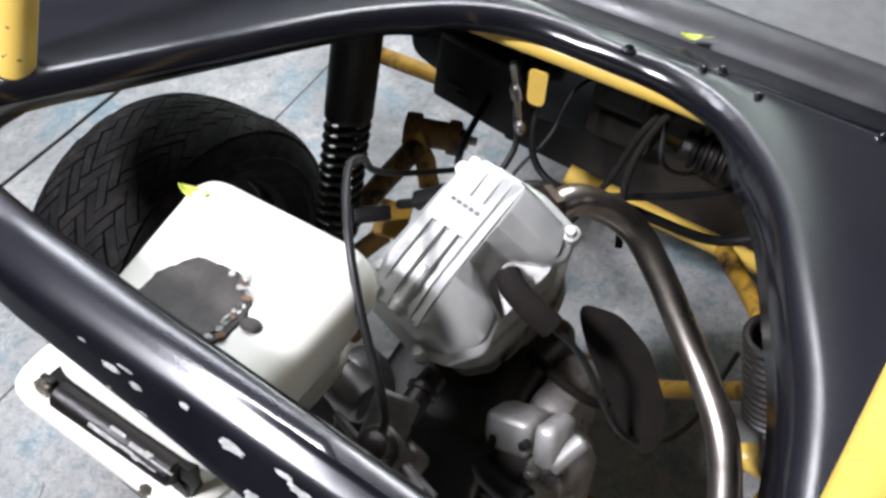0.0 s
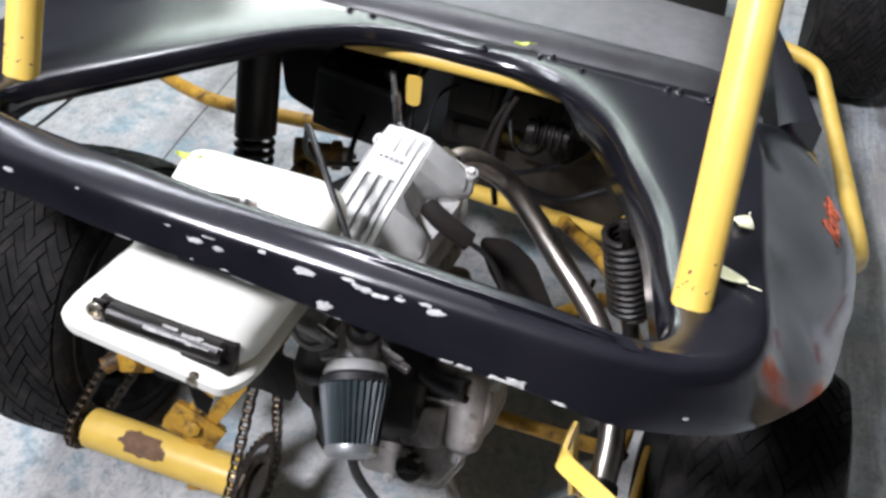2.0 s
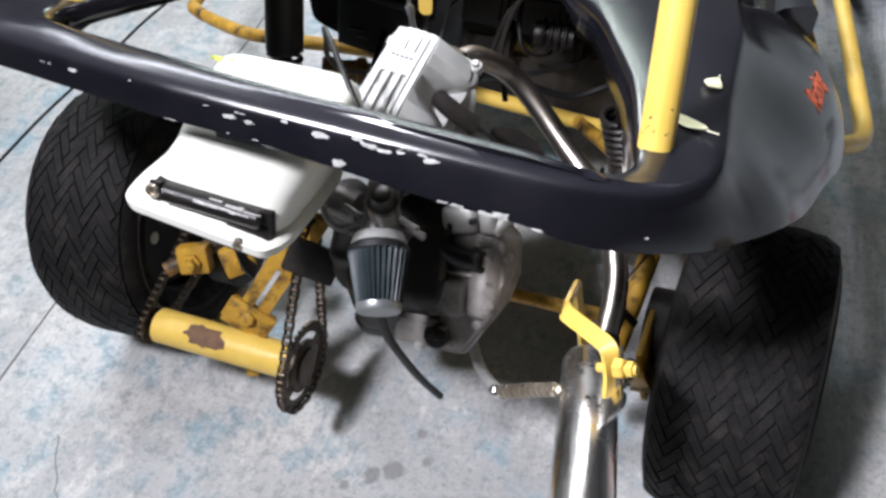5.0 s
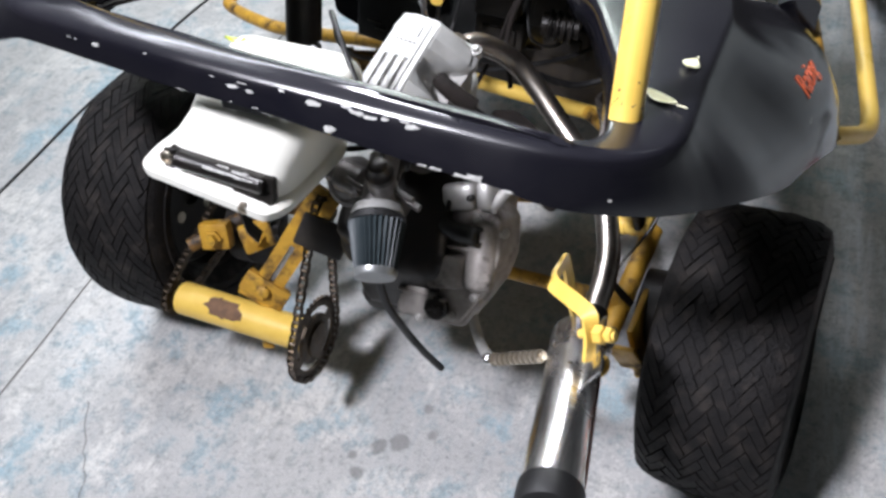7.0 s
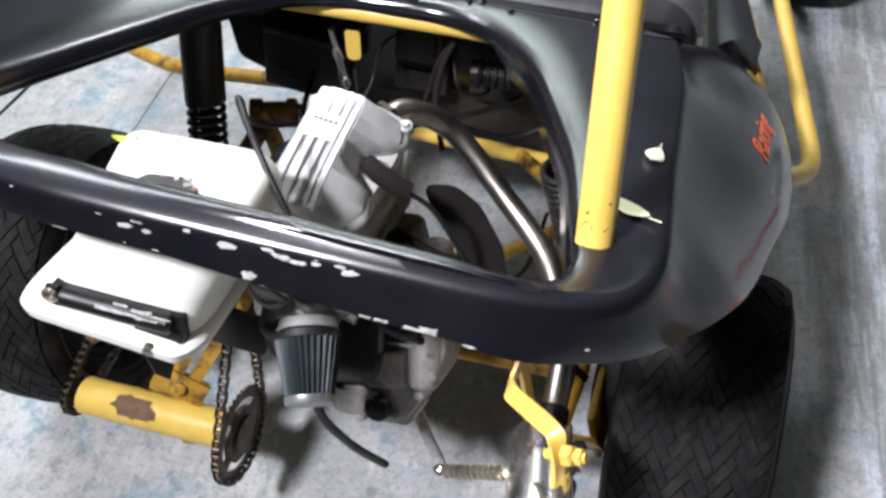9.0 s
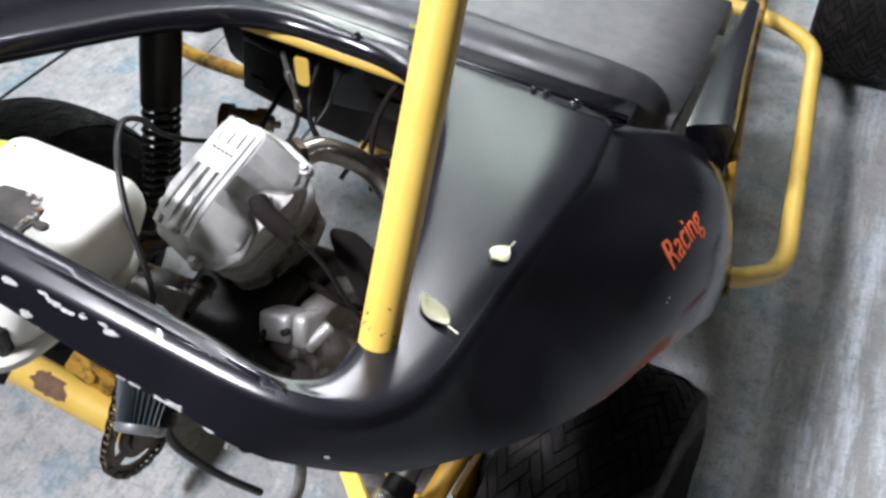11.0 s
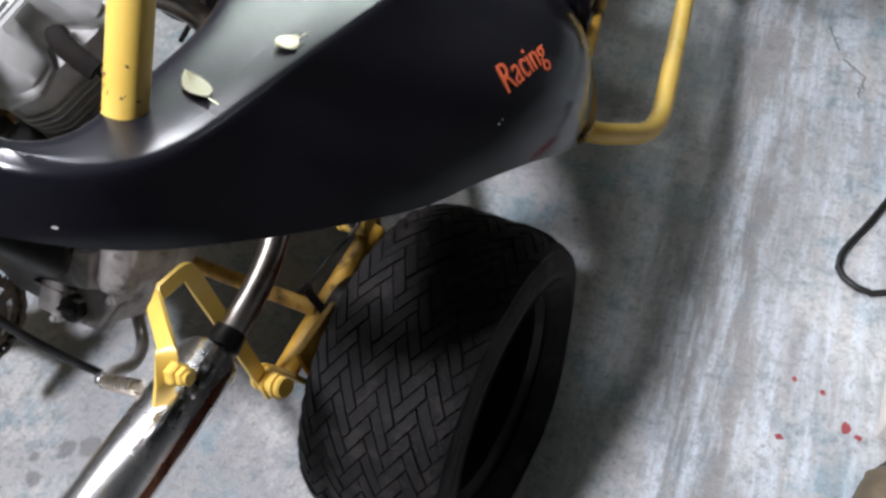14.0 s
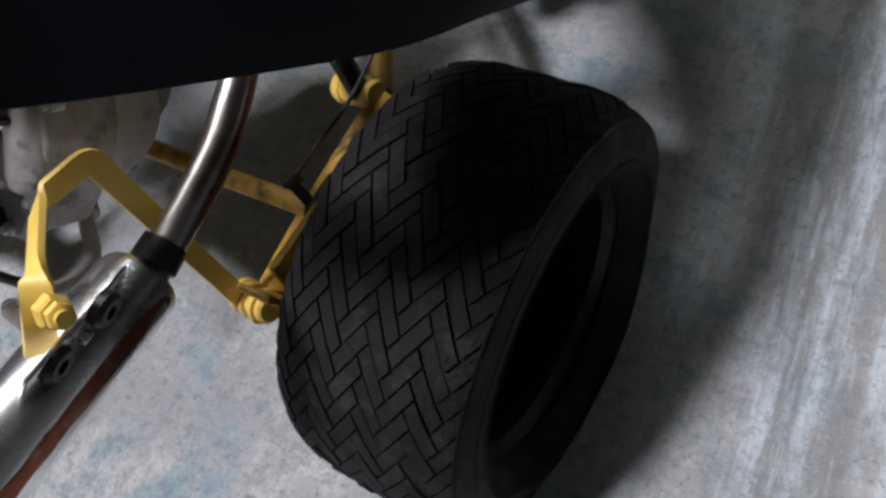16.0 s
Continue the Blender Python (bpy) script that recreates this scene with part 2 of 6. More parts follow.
def concrete():
    m = bpy.data.materials.new("painted_concrete")
    m.use_nodes = True
    nt = m.node_tree
    sh = nt.nodes["Principled BSDF"]
    tc = nt.nodes.new("ShaderNodeTexCoord").outputs["Object"]
    col = mix_colour(nt, noise_mix(nt, 1.6, 6, 0.38, 0.62, tc), (0.43, 0.43, 0.425), (0.58, 0.58, 0.565))
    # worn blue-green paint, cement patches, trowel streaks, dirt bands, grit
    col = mix_colour(nt, noise_mix(nt, 6.5, 10, 0.51, 0.58, tc, 0.8), col, (0.31, 0.44, 0.50))
    col = mix_colour(nt, noise_mix(nt, 4.3, 10, 0.50, 0.58, tc, 0.8), col, (0.66, 0.65, 0.62))
    col = mix_colour(nt, scaled(nt, noise_mix(nt, 7, 6, 0.52, 0.75, stretched(nt, tc, 1.0, 0.10, 6), 0.6), 0.22), col, (0.24, 0.235, 0.22))
    # dark streaky band beside the kart: its shadow painted in along with floor dirt
    shade_and_dirt = noise_mix(nt, 6.0, 7, 0.36, 0.56, stretched(nt, tc, 1.0, 0.05, 3), 0.62)
    sep = nt.nodes.new("ShaderNodeSeparateXYZ")
    nt.links.new(tc, sep.inputs[0])
    strip_mask = nt.nodes.new("ShaderNodeMapRange")
    strip_mask.inputs[1].default_value, strip_mask.inputs[2].default_value = 0.17, 0.04
    off = nt.nodes.new("ShaderNodeMath")
    off.operation = "SUBTRACT"
    off.inputs[1].default_value = 0.88
    nt.links.new(sep.outputs[0], off.inputs[0])
    far = nt.nodes.new("ShaderNodeMath")
    far.operation = "ABSOLUTE"
    nt.links.new(off.outputs[0], far.inputs[0])
    nt.links.new(far.outputs[0], strip_mask.inputs[0])
    both = nt.nodes.new("ShaderNodeMath")
    both.operation = "MULTIPLY"
    nt.links.new(shade_and_dirt, both.inputs[0])
    nt.links.new(strip_mask.outputs[0], both.inputs[1])
    shade_and_dirt = both.outputs[0]
    col = mix_colour(nt, scaled(nt, shade_and_dirt, 0.55), col, (0.155, 0.14, 0.125))
    side = nt.nodes.new("ShaderNodeMapRange")
    side.inputs[1].default_value, side.inputs[2].default_value = 0.55, 0.85
    nt.links.new(sep.outputs[0], side.inputs[0])

    def beside(fac, k):
        node = nt.nodes.new("ShaderNodeMath")
        node.operation = "MULTIPLY"
        nt.links.new(scaled(nt, fac, k), node.inputs[0])
        nt.links.new(side.outputs[0], node.inputs[1])
        return node.outputs[0]

    col = mix_colour(nt, beside(noise_mix(nt, 20, 8, 0.46, 0.60, stretched(nt, tc, 1.0, 0.11, 3), 0.75), 0.85), col, (0.72, 0.79, 0.84))
    col = mix_colour(nt, beside(noise_mix(nt, 11, 8, 0.50, 0.60, stretched(nt, tc, 1.0, 0.14, 1), 0.75), 0.3), col, (0.26, 0.235, 0.21))
    col = mix_colour(nt, scaled(nt, noise_mix(nt, 60, 4, 0.50, 0.68, stretched(nt, tc, 1.0, 0.06, -24), 0.6), 0.40), col, (0.34, 0.38, 0.40))
    col = mix_colour(nt, scaled(nt, noise_mix(nt, 26, 10, 0.50, 0.60, tc, 0.85), 0.7), col, (0.27, 0.275, 0.27))
    col = mix_colour(nt, scaled(nt, noise_mix(nt, 90, 6, 0.54, 0.62, tc, 0.85), 0.65), col, (0.17, 0.17, 0.17))
    col = mix_colour(nt, scaled(nt, noise_mix(nt, 300, 4, 0.50, 0.68, tc, 0.8), 0.55), col, (0.24, 0.24, 0.235))
    col = mix_colour(nt, scaled(nt, noise_mix(nt, 240, 3, 0.60, 0.70, tc, 0.6), 0.5), col, (0.72, 0.71, 0.69))
    col = mix_colour(nt, scaled(nt, spot_mask(nt, tc, ((-0.035, 0.022, 0.018), (-0.075, -0.004, 0.012), (0.000, 0.040, 0.020), (0.028, 0.118, 0.013), (-0.055, -0.035, 0.015), (0.052, 0.072, 0.011),
                                                     (0.00, -0.01, 0.009), (0.32, -0.02, 0.010), (0.40, 0.00, 0.012), (0.60, 0.73, 0.010))), 0.6), col, (0.15, 0.15, 0.145))
    nt.links.new(col, sh.inputs["Base Color"])
    rr = nt.nodes.new("ShaderNodeMapRange")
    rr.inputs[3].default_value, rr.inputs[4].default_value = 0.42, 0.75
    nt.links.new(noise_mix(nt, 9, 6, 0.3, 0.7, tc), rr.inputs[0])
    nt.links.new(rr.outputs[0], sh.inputs["Roughness"])
    bn = nt.nodes.new("ShaderNodeBump")
    bn.inputs["Strength"].default_value, bn.inputs["Distance"].default_value = 0.5, 0.003
    nt.links.new(noise_mix(nt, 70, 9, 0.2, 0.8, tc, 0.75), bn.inputs["Height"])
    nt.links.new(bn.outputs[0], sh.inputs["Normal"])
    return m


CONCRETE = concrete()
WALL = material("garage_wall_paint", (0.20, 0.20, 0.20), 0.7, second=(0.15, 0.15, 0.15), grain=3)
CEILING = material("garage_ceiling_paint", (0.20, 0.195, 0.19), 0.8, second=(0.16, 0.155, 0.15), grain=3)


# ---- shape helpers ----
V = Vector


def mesh_of(bm, name, sharp=38, outward=True):
    if outward:
        bmesh.ops.recalc_face_normals(bm, faces=bm.faces)
    me = bpy.data.meshes.new(name)
    bm.to_mesh(me)
    bm.free()
    me.shade_smooth()
    me.set_sharp_from_angle(angle=radians(sharp))
    return me


def part(name, bm, mat, parent, label="", sharp=38, outward=True):
    me = mesh_of(bm, name, sharp, outward)
    me.materials.append(mat)
    ob = new(name, me)
    ob.parent = parent
    if label:
        tagged(ob, label)
    return ob


def thing(name, label, category, kind="", group="", at=(0, 0, 0)):
    ob = new(name)
    ob.location = at
    ob.empty_display_size = 0.05
    return tagged(ob, label, category, group, kind)


def frame_of(direction, up=(0, 0, 1)):
    """A rotation whose z axis runs along direction."""
    z = V(direction).normalized()
    x = V(up).cross(z)
    if x.length < 1e-4:
        x = V((1, 0, 0)).cross(z)
    x.normalize()
    return Matrix((x, z.cross(x), z)).transposed()


def rings(bm, loops, closed=True, cap=True):
    """Skin a row of rings of equal length."""
    made = [[bm.verts.new(p) for p in ring] for ring in loops]
    n = len(made[0])
    for a, b in zip(made, made[1:]):
        for i in range(n if closed else n - 1):
            bm.faces.new((a[i], a[(i + 1) % n], b[(i + 1) % n], b[i]))
    if cap and closed:
        for ring in (made[0], made[-1]):
            bm.faces.new(ring)
    return made


def lathe(bm, p0, direction, profile, seg=24, up=(0, 0, 1), cap=True):
    """Turn (along, radius) pairs round a line from p0."""
    m = frame_of(direction, up)
    loops = []
    for a, r in profile:
        loops.append([V(p0) + m @ V((r * math.cos(2 * math.pi * k / seg), r * math.sin(2 * math.pi * k / seg), a)) for k in range(seg)])
    return rings(bm, loops, True, cap)


def cyl(bm, p0, p1, r0, r1=None, seg=18, bevel=0.0):
    p0, p1 = V(p0), V(p1)
    r1 = r0 if r1 is None else r1
    n = (p1 - p0).length
    b = min(bevel, n * 0.4, r0 * 0.6, r1 * 0.6)
    prof = [(0, r0 - b), (b, r0), (n - b, r1), (n, r1 - b)] if b else [(0, r0), (n, r1)]
    return lathe(bm, p0, p1 - p0, prof, seg)


def smooth_path(points, step=0.008):
    """A Catmull-Rom curve through a few points."""
    pts = [V(p) for p in points]
    pts = [2 * pts[0] - pts[1]] + pts + [2 * pts[-1] - pts[-2]]
    out = []
    for a, b, c, d in zip(pts, pts[1:], pts[2:], pts[3:]):
        n = max(2, int((c - b).length / step))
        for k in range(n):
            t = k / n
            out.append(0.5 * ((2 * b) + (c - a) * t + (2 * a - 5 * b + 4 * c - d) * t * t + (3 * b - a - 3 * c + d) * t ** 3))
    return out + [pts[-2]]


def rounded_path(points, radius, n=6):
    """Straight runs with bent corners."""
    pts = [V(p) for p in points]
    out = [pts[0]]
    for a, b, c in zip(pts, pts[1:], pts[2:]):
        d0, d1 = (a - b), (c - b)
        r = min(radius, d0.length * 0.48, d1.length * 0.48)
        p, q = b + d0.normalized() * r, b + d1.normalized() * r
        for k in range(n + 1):
            t = k / n
            out.append((1 - t) ** 2 * p + 2 * t * (1 - t) * b + t * t * q)
    return out + [pts[-1]]


def tube(bm, path, r, seg=12, radii=None):
    loops, last = [], None
    for i, p in enumerate(path):
        d = (path[min(i + 1, len(path) - 1)] - path[max(i - 1, 0)]).normalized()
        if last is None:
            x = d.orthogonal().normalized()
        else:
            x = (last - d * last.dot(d)).normalized()
        last = x
        y = d.cross(x)
        rr = radii[i] if radii else r
        loops.append([p + rr * (math.cos(2 * math.pi * k / seg) * x + math.sin(2 * math.pi * k / seg) * y) for k in range(seg)])
    rings(bm, loops)


def strip(bm, path, across, width, thick):
    """A flat bar bent along a path; across gives its wide direction."""
    loops = []
    for i, p in enumerate(path):
        d = (path[min(i + 1, len(path) - 1)] - path[max(i - 1, 0)]).normalized()
        a = V(across) - d * d.dot(V(across))
        a.normalize()
        n = d.cross(a)
        loops.append([p + a * sx * width / 2 + n * sy * thick / 2 for sx, sy in ((-1, -1), (1, -1), (1, 1), (-1, 1))])
    rings(bm, loops)


def box(bm, m, size, bevel=0.003, seg=2):
    """A bevelled box; m places its middle."""
    tmp = bmesh.new()
    bmesh.ops.create_cube(tmp, size=1)
    for v in tmp.verts:
        v.co = V((v.co.x * size[0], v.co.y * size[1], v.co.z * size[2]))
    if bevel:
        bmesh.ops.bevel(tmp, geom=tmp.edges[:], offset=min(bevel, min(size) * 0.45), segments=seg, affect="EDGES", profile=0.5)
    bmesh.ops.transform(tmp, matrix=m, verts=tmp.verts)
    me = bpy.data.meshes.new("tmp")
    tmp.to_mesh(me)
    tmp.free()
    bm.from_mesh(me)
    bpy.data.meshes.remove(me)


def rounded_poly(corners, n=8):
    """Corners (u, v, radius) to a closed outline; n points to a corner."""
    out = []
    k = len(corners)
    for i in range(k):
        a, b, c = V(corners[i - 1][:2]), V(corners[i][:2]), V(corners[(i + 1) % k][:2])
        r = corners[i][2]
        d0, d1 = (a - b).normalized(), (c - b).normalized()
        half = math.acos(max(-1, min(1, d0.dot(d1)))) / 2
        t = min(r / math.tan(half), (a - b).length * 0.49, (c - b).length * 0.49)
        p, q = b + d0 * t, b + d1 * t
        for j in range(n + 1):
            s = j / n
            out.append((1 - s) ** 2 * p + 2 * s * (1 - s) * b + s * s * q)
    return out


def bolt(bm, p, direction, r=0.006, h=0.005, washer=True):
    d = V(direction).normalized()
    p = V(p)
    if washer:
        cyl(bm, p, p + d * 0.0015, r * 1.5, seg=16)
    lathe(bm, p + d * 0.0015, d, [(0, r), (h, r), (h + 0.001, r * 0.85)], 6)


# the rear deck stands askew to the floor: its own axes
DU, DV, DN = V((0.9923, 0, -0.12385)), V((-0.03344, 0.96285, -0.26796)), V((0.11925, 0.27004, 0.95544))
DO = V((0, 0, 0.8542))


def D(u, v, w=0.0):
    return DO + u * DU + v * DV + w * DN


DECK = Matrix((DU, DV, DN)).transposed()

# ---- setting ----
bm = bmesh.new()
box(bm, pose(0, 0, -0.05), (9, 9, 0.1), 0)
floor = part("floor", bm, CONCRETE, None, "pale worn painted concrete garage floor")
tagged(floor, category="floor", kind="structure")
for name, x, y, sx, sy in (("wall_north", 0, 4.6, 9.4, 0.2), ("wall_south", 0, -4.6, 9.4, 0.2), ("wall_east", 4.6, 0, 0.2, 9), ("wall_west", -4.6, 0, 0.2, 9)):
    bm = bmesh.new()
    box(bm, pose(x, y, 1.45), (sx, sy, 2.9), 0)
    tagged(part(name, bm, WALL, None, "plain painted garage wall"), category="wall", kind="structure")
bm = bmesh.new()
box(bm, pose(0, 0, 2.95), (9.4, 9.4, 0.1), 0)
tagged(part("ceiling", bm, CEILING, None, "plain pale garage ceiling"), category="ceiling", kind="structure")

# ---- the kart ----
kart = thing("go_kart", "yellow and black home-built go-kart with an open rear deck", "go-kart")

# deck shell: matched inner and outer outlines, rear side first, anticlockwise seen from above
INNER = [(-0.300, 0.090, 0.075), (-0.12, 0.062, 0.5), (0.372, 0.020, 0.05), (0.350, 0.24, 0.5), (0.283, 0.465, 0.5), (0.19, 0.577, 0.5), (-0.04, 0.582, 0.5), (-0.135, 0.465, 0.5)]
OUTER = [(-0.385, 0.060, 0.12), (-0.10, 0.016, 0.5), (0.447, -0.010, 0.18), (0.463, 0.25, 0.5), (0.481, 0.47, 0.5), (0.474, 0.616, 0.05), (-0.42, 0.655, 0.05), (-0.425, 0.38, 0.5)]
SIDES = [14, 34, 26, 20, 60, 26, 14, 20]


def matched(corners, per_side):
    """Resample every side, corner middle to corner middle, so that two outlines pair up."""
    n = 8
    outline = rounded_poly(corners, n)
    k = len(corners)
    out = []
    for i in range(k):
        a = i * (n + 1) + n // 2
        b = (i + 1) * (n + 1) + n // 2
        run = [outline[j % len(outline)] for j in range(a, b + 1)]
        cum = [0.0]
        for p, q in zip(run, run[1:]):
            cum.append(cum[-1] + (q - p).length)
        for s in range(per_side[i]):
            d = cum[-1] * s / per_side[i]
            j = max(x for x in range(len(cum) - 1) if cum[x] <= d)
            t = (d - cum[j]) / max(1e-9, cum[j + 1] - cum[j])
            out.append(run[j].lerp(run[j + 1], t))
    return out


def smoothstep(a, b, x):
    t = max(0.0, min(1.0, (x - a) / (b - a)))
    return t * t * (3 - 2 * t)


def deck_drop(v):
    """How far the flank hangs under the deck's edge, by its place along the kart."""
    pts = [(-0.1, 0.0), (0.04, 0.006), (0.12, 0.030), (0.20, 0.058), (0.29, 0.078), (0.45, 0.108), (0.56, 0.122), (0.7, 0.124)]
    return sum(float(np.interp(v + s * 0.03, [p[0] for p in pts], [p[1] for p in pts])) for s in range(-2, 3)) / 5


# the fender on the sloping side: crease (u, v), lip (u, v, w) and how far the skin bulges between them
FENDER = [((0.300, -0.010), (0.300, -0.022, -0.046), 0.000), ((0.351, 0.000), (0.357, -0.011, -0.055), 0.001), ((0.405, 0.040), (0.432, 0.025, -0.063), 0.002),
          ((0.442, 0.100), (0.490, 0.090, -0.077), 0.002), ((0.453, 0.165), (0.540, 0.168, -0.096), 0.004), ((0.463, 0.240), (0.580, 0.268, -0.128), 0.006),
          ((0.470, 0.310), (0.610, 0.360, -0.146), 0.010), ((0.475, 0.380), (0.646, 0.460, -0.167), 0.017), ((0.478, 0.440), (0.678, 0.580, -0.205), 0.030),
          ((0.480, 0.490), (0.683, 0.700, -0.232), 0.044), ((0.480, 0.530), (0.658, 0.795, -0.207), 0.046), ((0.478, 0.560), (0.620, 0.842, -0.167), 0.036),
          ((0.473, 0.582), (0.575, 0.832, -0.126), 0.024), ((0.465, 0.598), (0.535, 0.755, -0.085), 0.010), ((0.455, 0.610), (0.492, 0.645, -0.032), 0.000)]
FRONT_EDGE = []


def fender_rows():
    """The fender's stations, run smoothly through the given ones."""
    pts = [V((*a, 0)) for a, _, _ in FENDER], [V(b) for _, b, _ in FENDER], [V((c, 0, 0)) for _, _, c in FENDER]
    out = []
    for i in range(len(FENDER) - 1):
        for k in range(12):
            t, row = k / 12, []
            for q in pts:
                a, b, c, d = q[max(i - 1, 0)], q[i], q[i + 1], q[min(i + 2, len(q) - 1)]
                row.append(0.5 * ((2 * b) + (c - a) * t + (2 * a - 5 * b + 4 * c - d) * t * t + (3 * b - a - 3 * c + d) * t ** 3))
            out.append(row)
    return out + [[q[-1] for q in pts]]


def deck_shell():
    inner, outer = matched(INNER, SIDES), matched(OUTER, SIDES)
    fender = fender_rows()
    bm = bmesh.new()
    n = len(inner)
    flank = (0.10, 0.22, 0.36, 0.50, 0.64, 0.78, 0.90, 1.0)
    loops = [[] for _ in range(12 + len(flank))]
    lip_run = []
    for k in range(n):
        i, o = inner[k], outer[k]
        t_in = (inner[(k + 1) % n] - inner[k - 1]).normalized()
        t_out = (outer[(k + 1) % n] - outer[k - 1]).normalized()
        ni, no = V((t_in.y, -t_in.x)), V((t_out.y, -t_out.x))
        side = smoothstep(0.15, 0.9, abs(no.x))
        hang = deck_drop(o.y) * side
        drop = 0.026 + 0.010 * max(side, smoothstep(0.0, 0.25, o.x), smoothstep(0.3, 0.5, o.y)) + hang
        flare = 0.001 + 0.005 * side + drop * 1.06 * side * smoothstep(-0.02, 0.2, o.y) + (1 - side) * 0.013 * smoothstep(-0.18, 0.27, o.x) * smoothstep(0.2, 0.1, o.y)
        gap = (o - i).length
        si, so = min(1.0, gap * 0.42 / 0.018), min(1.0, gap * 0.34 / 0.014)
        lip = 0.046 - 0.022 * max(smoothstep(0.48, 0.54, i.y), smoothstep(-0.05, -0.12, i.x) * smoothstep(0.10, 0.17, i.y))
        rise = (0.012 + 0.004 * smoothstep(0.0, -0.12, i.x)) * smoothstep(0.40, 0.26, i.x) * smoothstep(0.16, 0.08, i.y) * smoothstep(-0.32, -0.24, i.x)
        p_in, p_out = i + ni * 0.018 * si, o - no * 0.014 * so
        narrow = 1 - smoothstep(0.06, 0.12, gap)

        def high(d, wide, thin):
            """Height d metres from the opening's edge: flat facet that leans back along the rear rail, with rounded edges."""
            return rise * (1 - d / gap) + wide + (thin - wide) * narrow

        rows = [
            (i - ni * 0.002, -lip), (i - ni * 0.001, -lip * 0.6), (i, rise - 0.012), (i + ni * 0.003 * si, high(0.003, -0.0065, -0.0040)), (i + ni * 0.009 * si, high(0.009 * si, -0.0015, -0.0006)),
            (p_in, high(0.018 * si, 0.001, 0.0002)), (p_in.lerp(p_out, 0.33), high(gap * 0.45, 0.0015, 0.0002)), (p_in.lerp(p_out, 0.67), high(gap * 0.55, 0.0012, 0.0002)),
            (p_out, high(gap - 0.014 * so, -0.0005, 0.0)), (o - no * 0.006 * so, high(gap - 0.006 * so, -0.0035, -0.0012)), (o - no * 0.0012, -0.009 + 0.002 * narrow)]
        row3 = [V((p.x, p.y, w)) for p, w in rows]
        # plain hanging edge, and the fender's skin where there is one
        weight = smoothstep(0.26, 0.33, o.x) * (smoothstep(0.40, 0.452, o.x) if o.y > 0.5 else 1.0)
        best = min(fender, key=lambda q: (q[0].xy - o).length)
        start = V((o.x, o.y, -0.009))
        chord = best[1] - start
        along = V((t_out.x, t_out.y, 0))
        out_dir = along.cross(chord)
        out_dir = (out_dir if out_dir.z > 0 else -out_dir).normalized()
        for f in flank:
            q = o + no * flare * float(np.interp(f, (0, 0.2, 0.48, 0.79, 1), (0, 0.30, 0.64, 0.91, 1)))
            plain = V((q.x, q.y, float(np.interp(f, (0, 0.2, 0.48, 0.79, 1), (-0.009, -0.010 - 0.2 * drop, -0.010 - 0.48 * drop, -0.008 - 0.79 * drop, -0.007 - drop)))))
            skin = start + chord * f + out_dir * best[2].x * 6.75 * f * f * (1 - f)
            row3.append(plain.lerp(skin, weight))
        row3.append(row3[-1] - (V((no.x, no.y, 0)) * 0.006 + V((0, 0, 0.002))) * (1 - 0.7 * weight))
        for r, q in enumerate(row3):
            loops[r].append(D(*q))
        if weight > 0.5 and best[1].y > 0.62:
            lip_run.append(D(*row3[-2]))
    FRONT_EDGE.extend(lip_run)
    rings(bm, loops, True, False)
    bm.normal_update()
    bm.faces.ensure_lookup_table()
    top = max(bm.faces, key=lambda f: abs(f.normal.dot(DN)))
    if top.normal.dot(DN) < 0:
        bmesh.ops.reverse_faces(bm, faces=bm.faces[:])
    return bm


SHELL_BM = deck_shell()
SHELL = BVHTree.FromBMesh(SHELL_BM)
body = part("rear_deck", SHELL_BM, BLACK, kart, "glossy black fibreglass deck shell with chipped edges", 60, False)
mod = body.modifiers.new("thickness", "SOLIDIFY")
mod.thickness, mod.offset = 0.004, -1

bm = bmesh.new()
strip(bm, smooth_path([p + V((0.002, 0.005, -0.002)) for p in FRONT_EDGE[::3]], 0.012), (0.3, 0.9, -0.2), 0.012, 0.005)
part("raw_edge", bm, OLD_YELLOW, kart, "bare tan fibreglass edge of the flank")

# roll cage posts
for u, v, name in ((0.385, 0.094, "roll_bar_post"), (-0.290, 0.174, "roll_bar_post")):
    bm = bmesh.new()
    base = D(u, v, -0.012)
    cyl(bm, base, base + V((0.019, 0.586, 0.81)) * 1.1, 0.0168, seg=28)
    post = part(name, bm, YELLOW, kart, "yellow painted steel roll cage tube")
    axis = V((0.019, 0.586, 0.81)).normalized()
    face = (V((0.1, -1, 0.2)) - axis * axis.dot(V((0.1, -1, 0.2)))).normalized()
    chip_rng = random.Random(31)
    bm = bmesh.new()
    for k in range(9):
        a, h = chip_rng.uniform(-1.1, 1.1), chip_rng.uniform(0.02, 0.052)
        out = face * math.cos(a) + axis.cross(face) * math.sin(a)
        box(bm, Matrix.Translation(base + axis * h + out * 0.0166) @ frame_of(out, axis).to_4x4() @ pose(0, 0, 0, 0, 0, chip_rng.uniform(0, 90)), (chip_rng.uniform(0.001, 0.004), chip_rng.uniform(0.0008, 0.003), 0.0009), 0.0002, 1)
    tagged(part("bare_spots", bm, RUST, post, "dark bare spots in the paint"), kind="stuff")


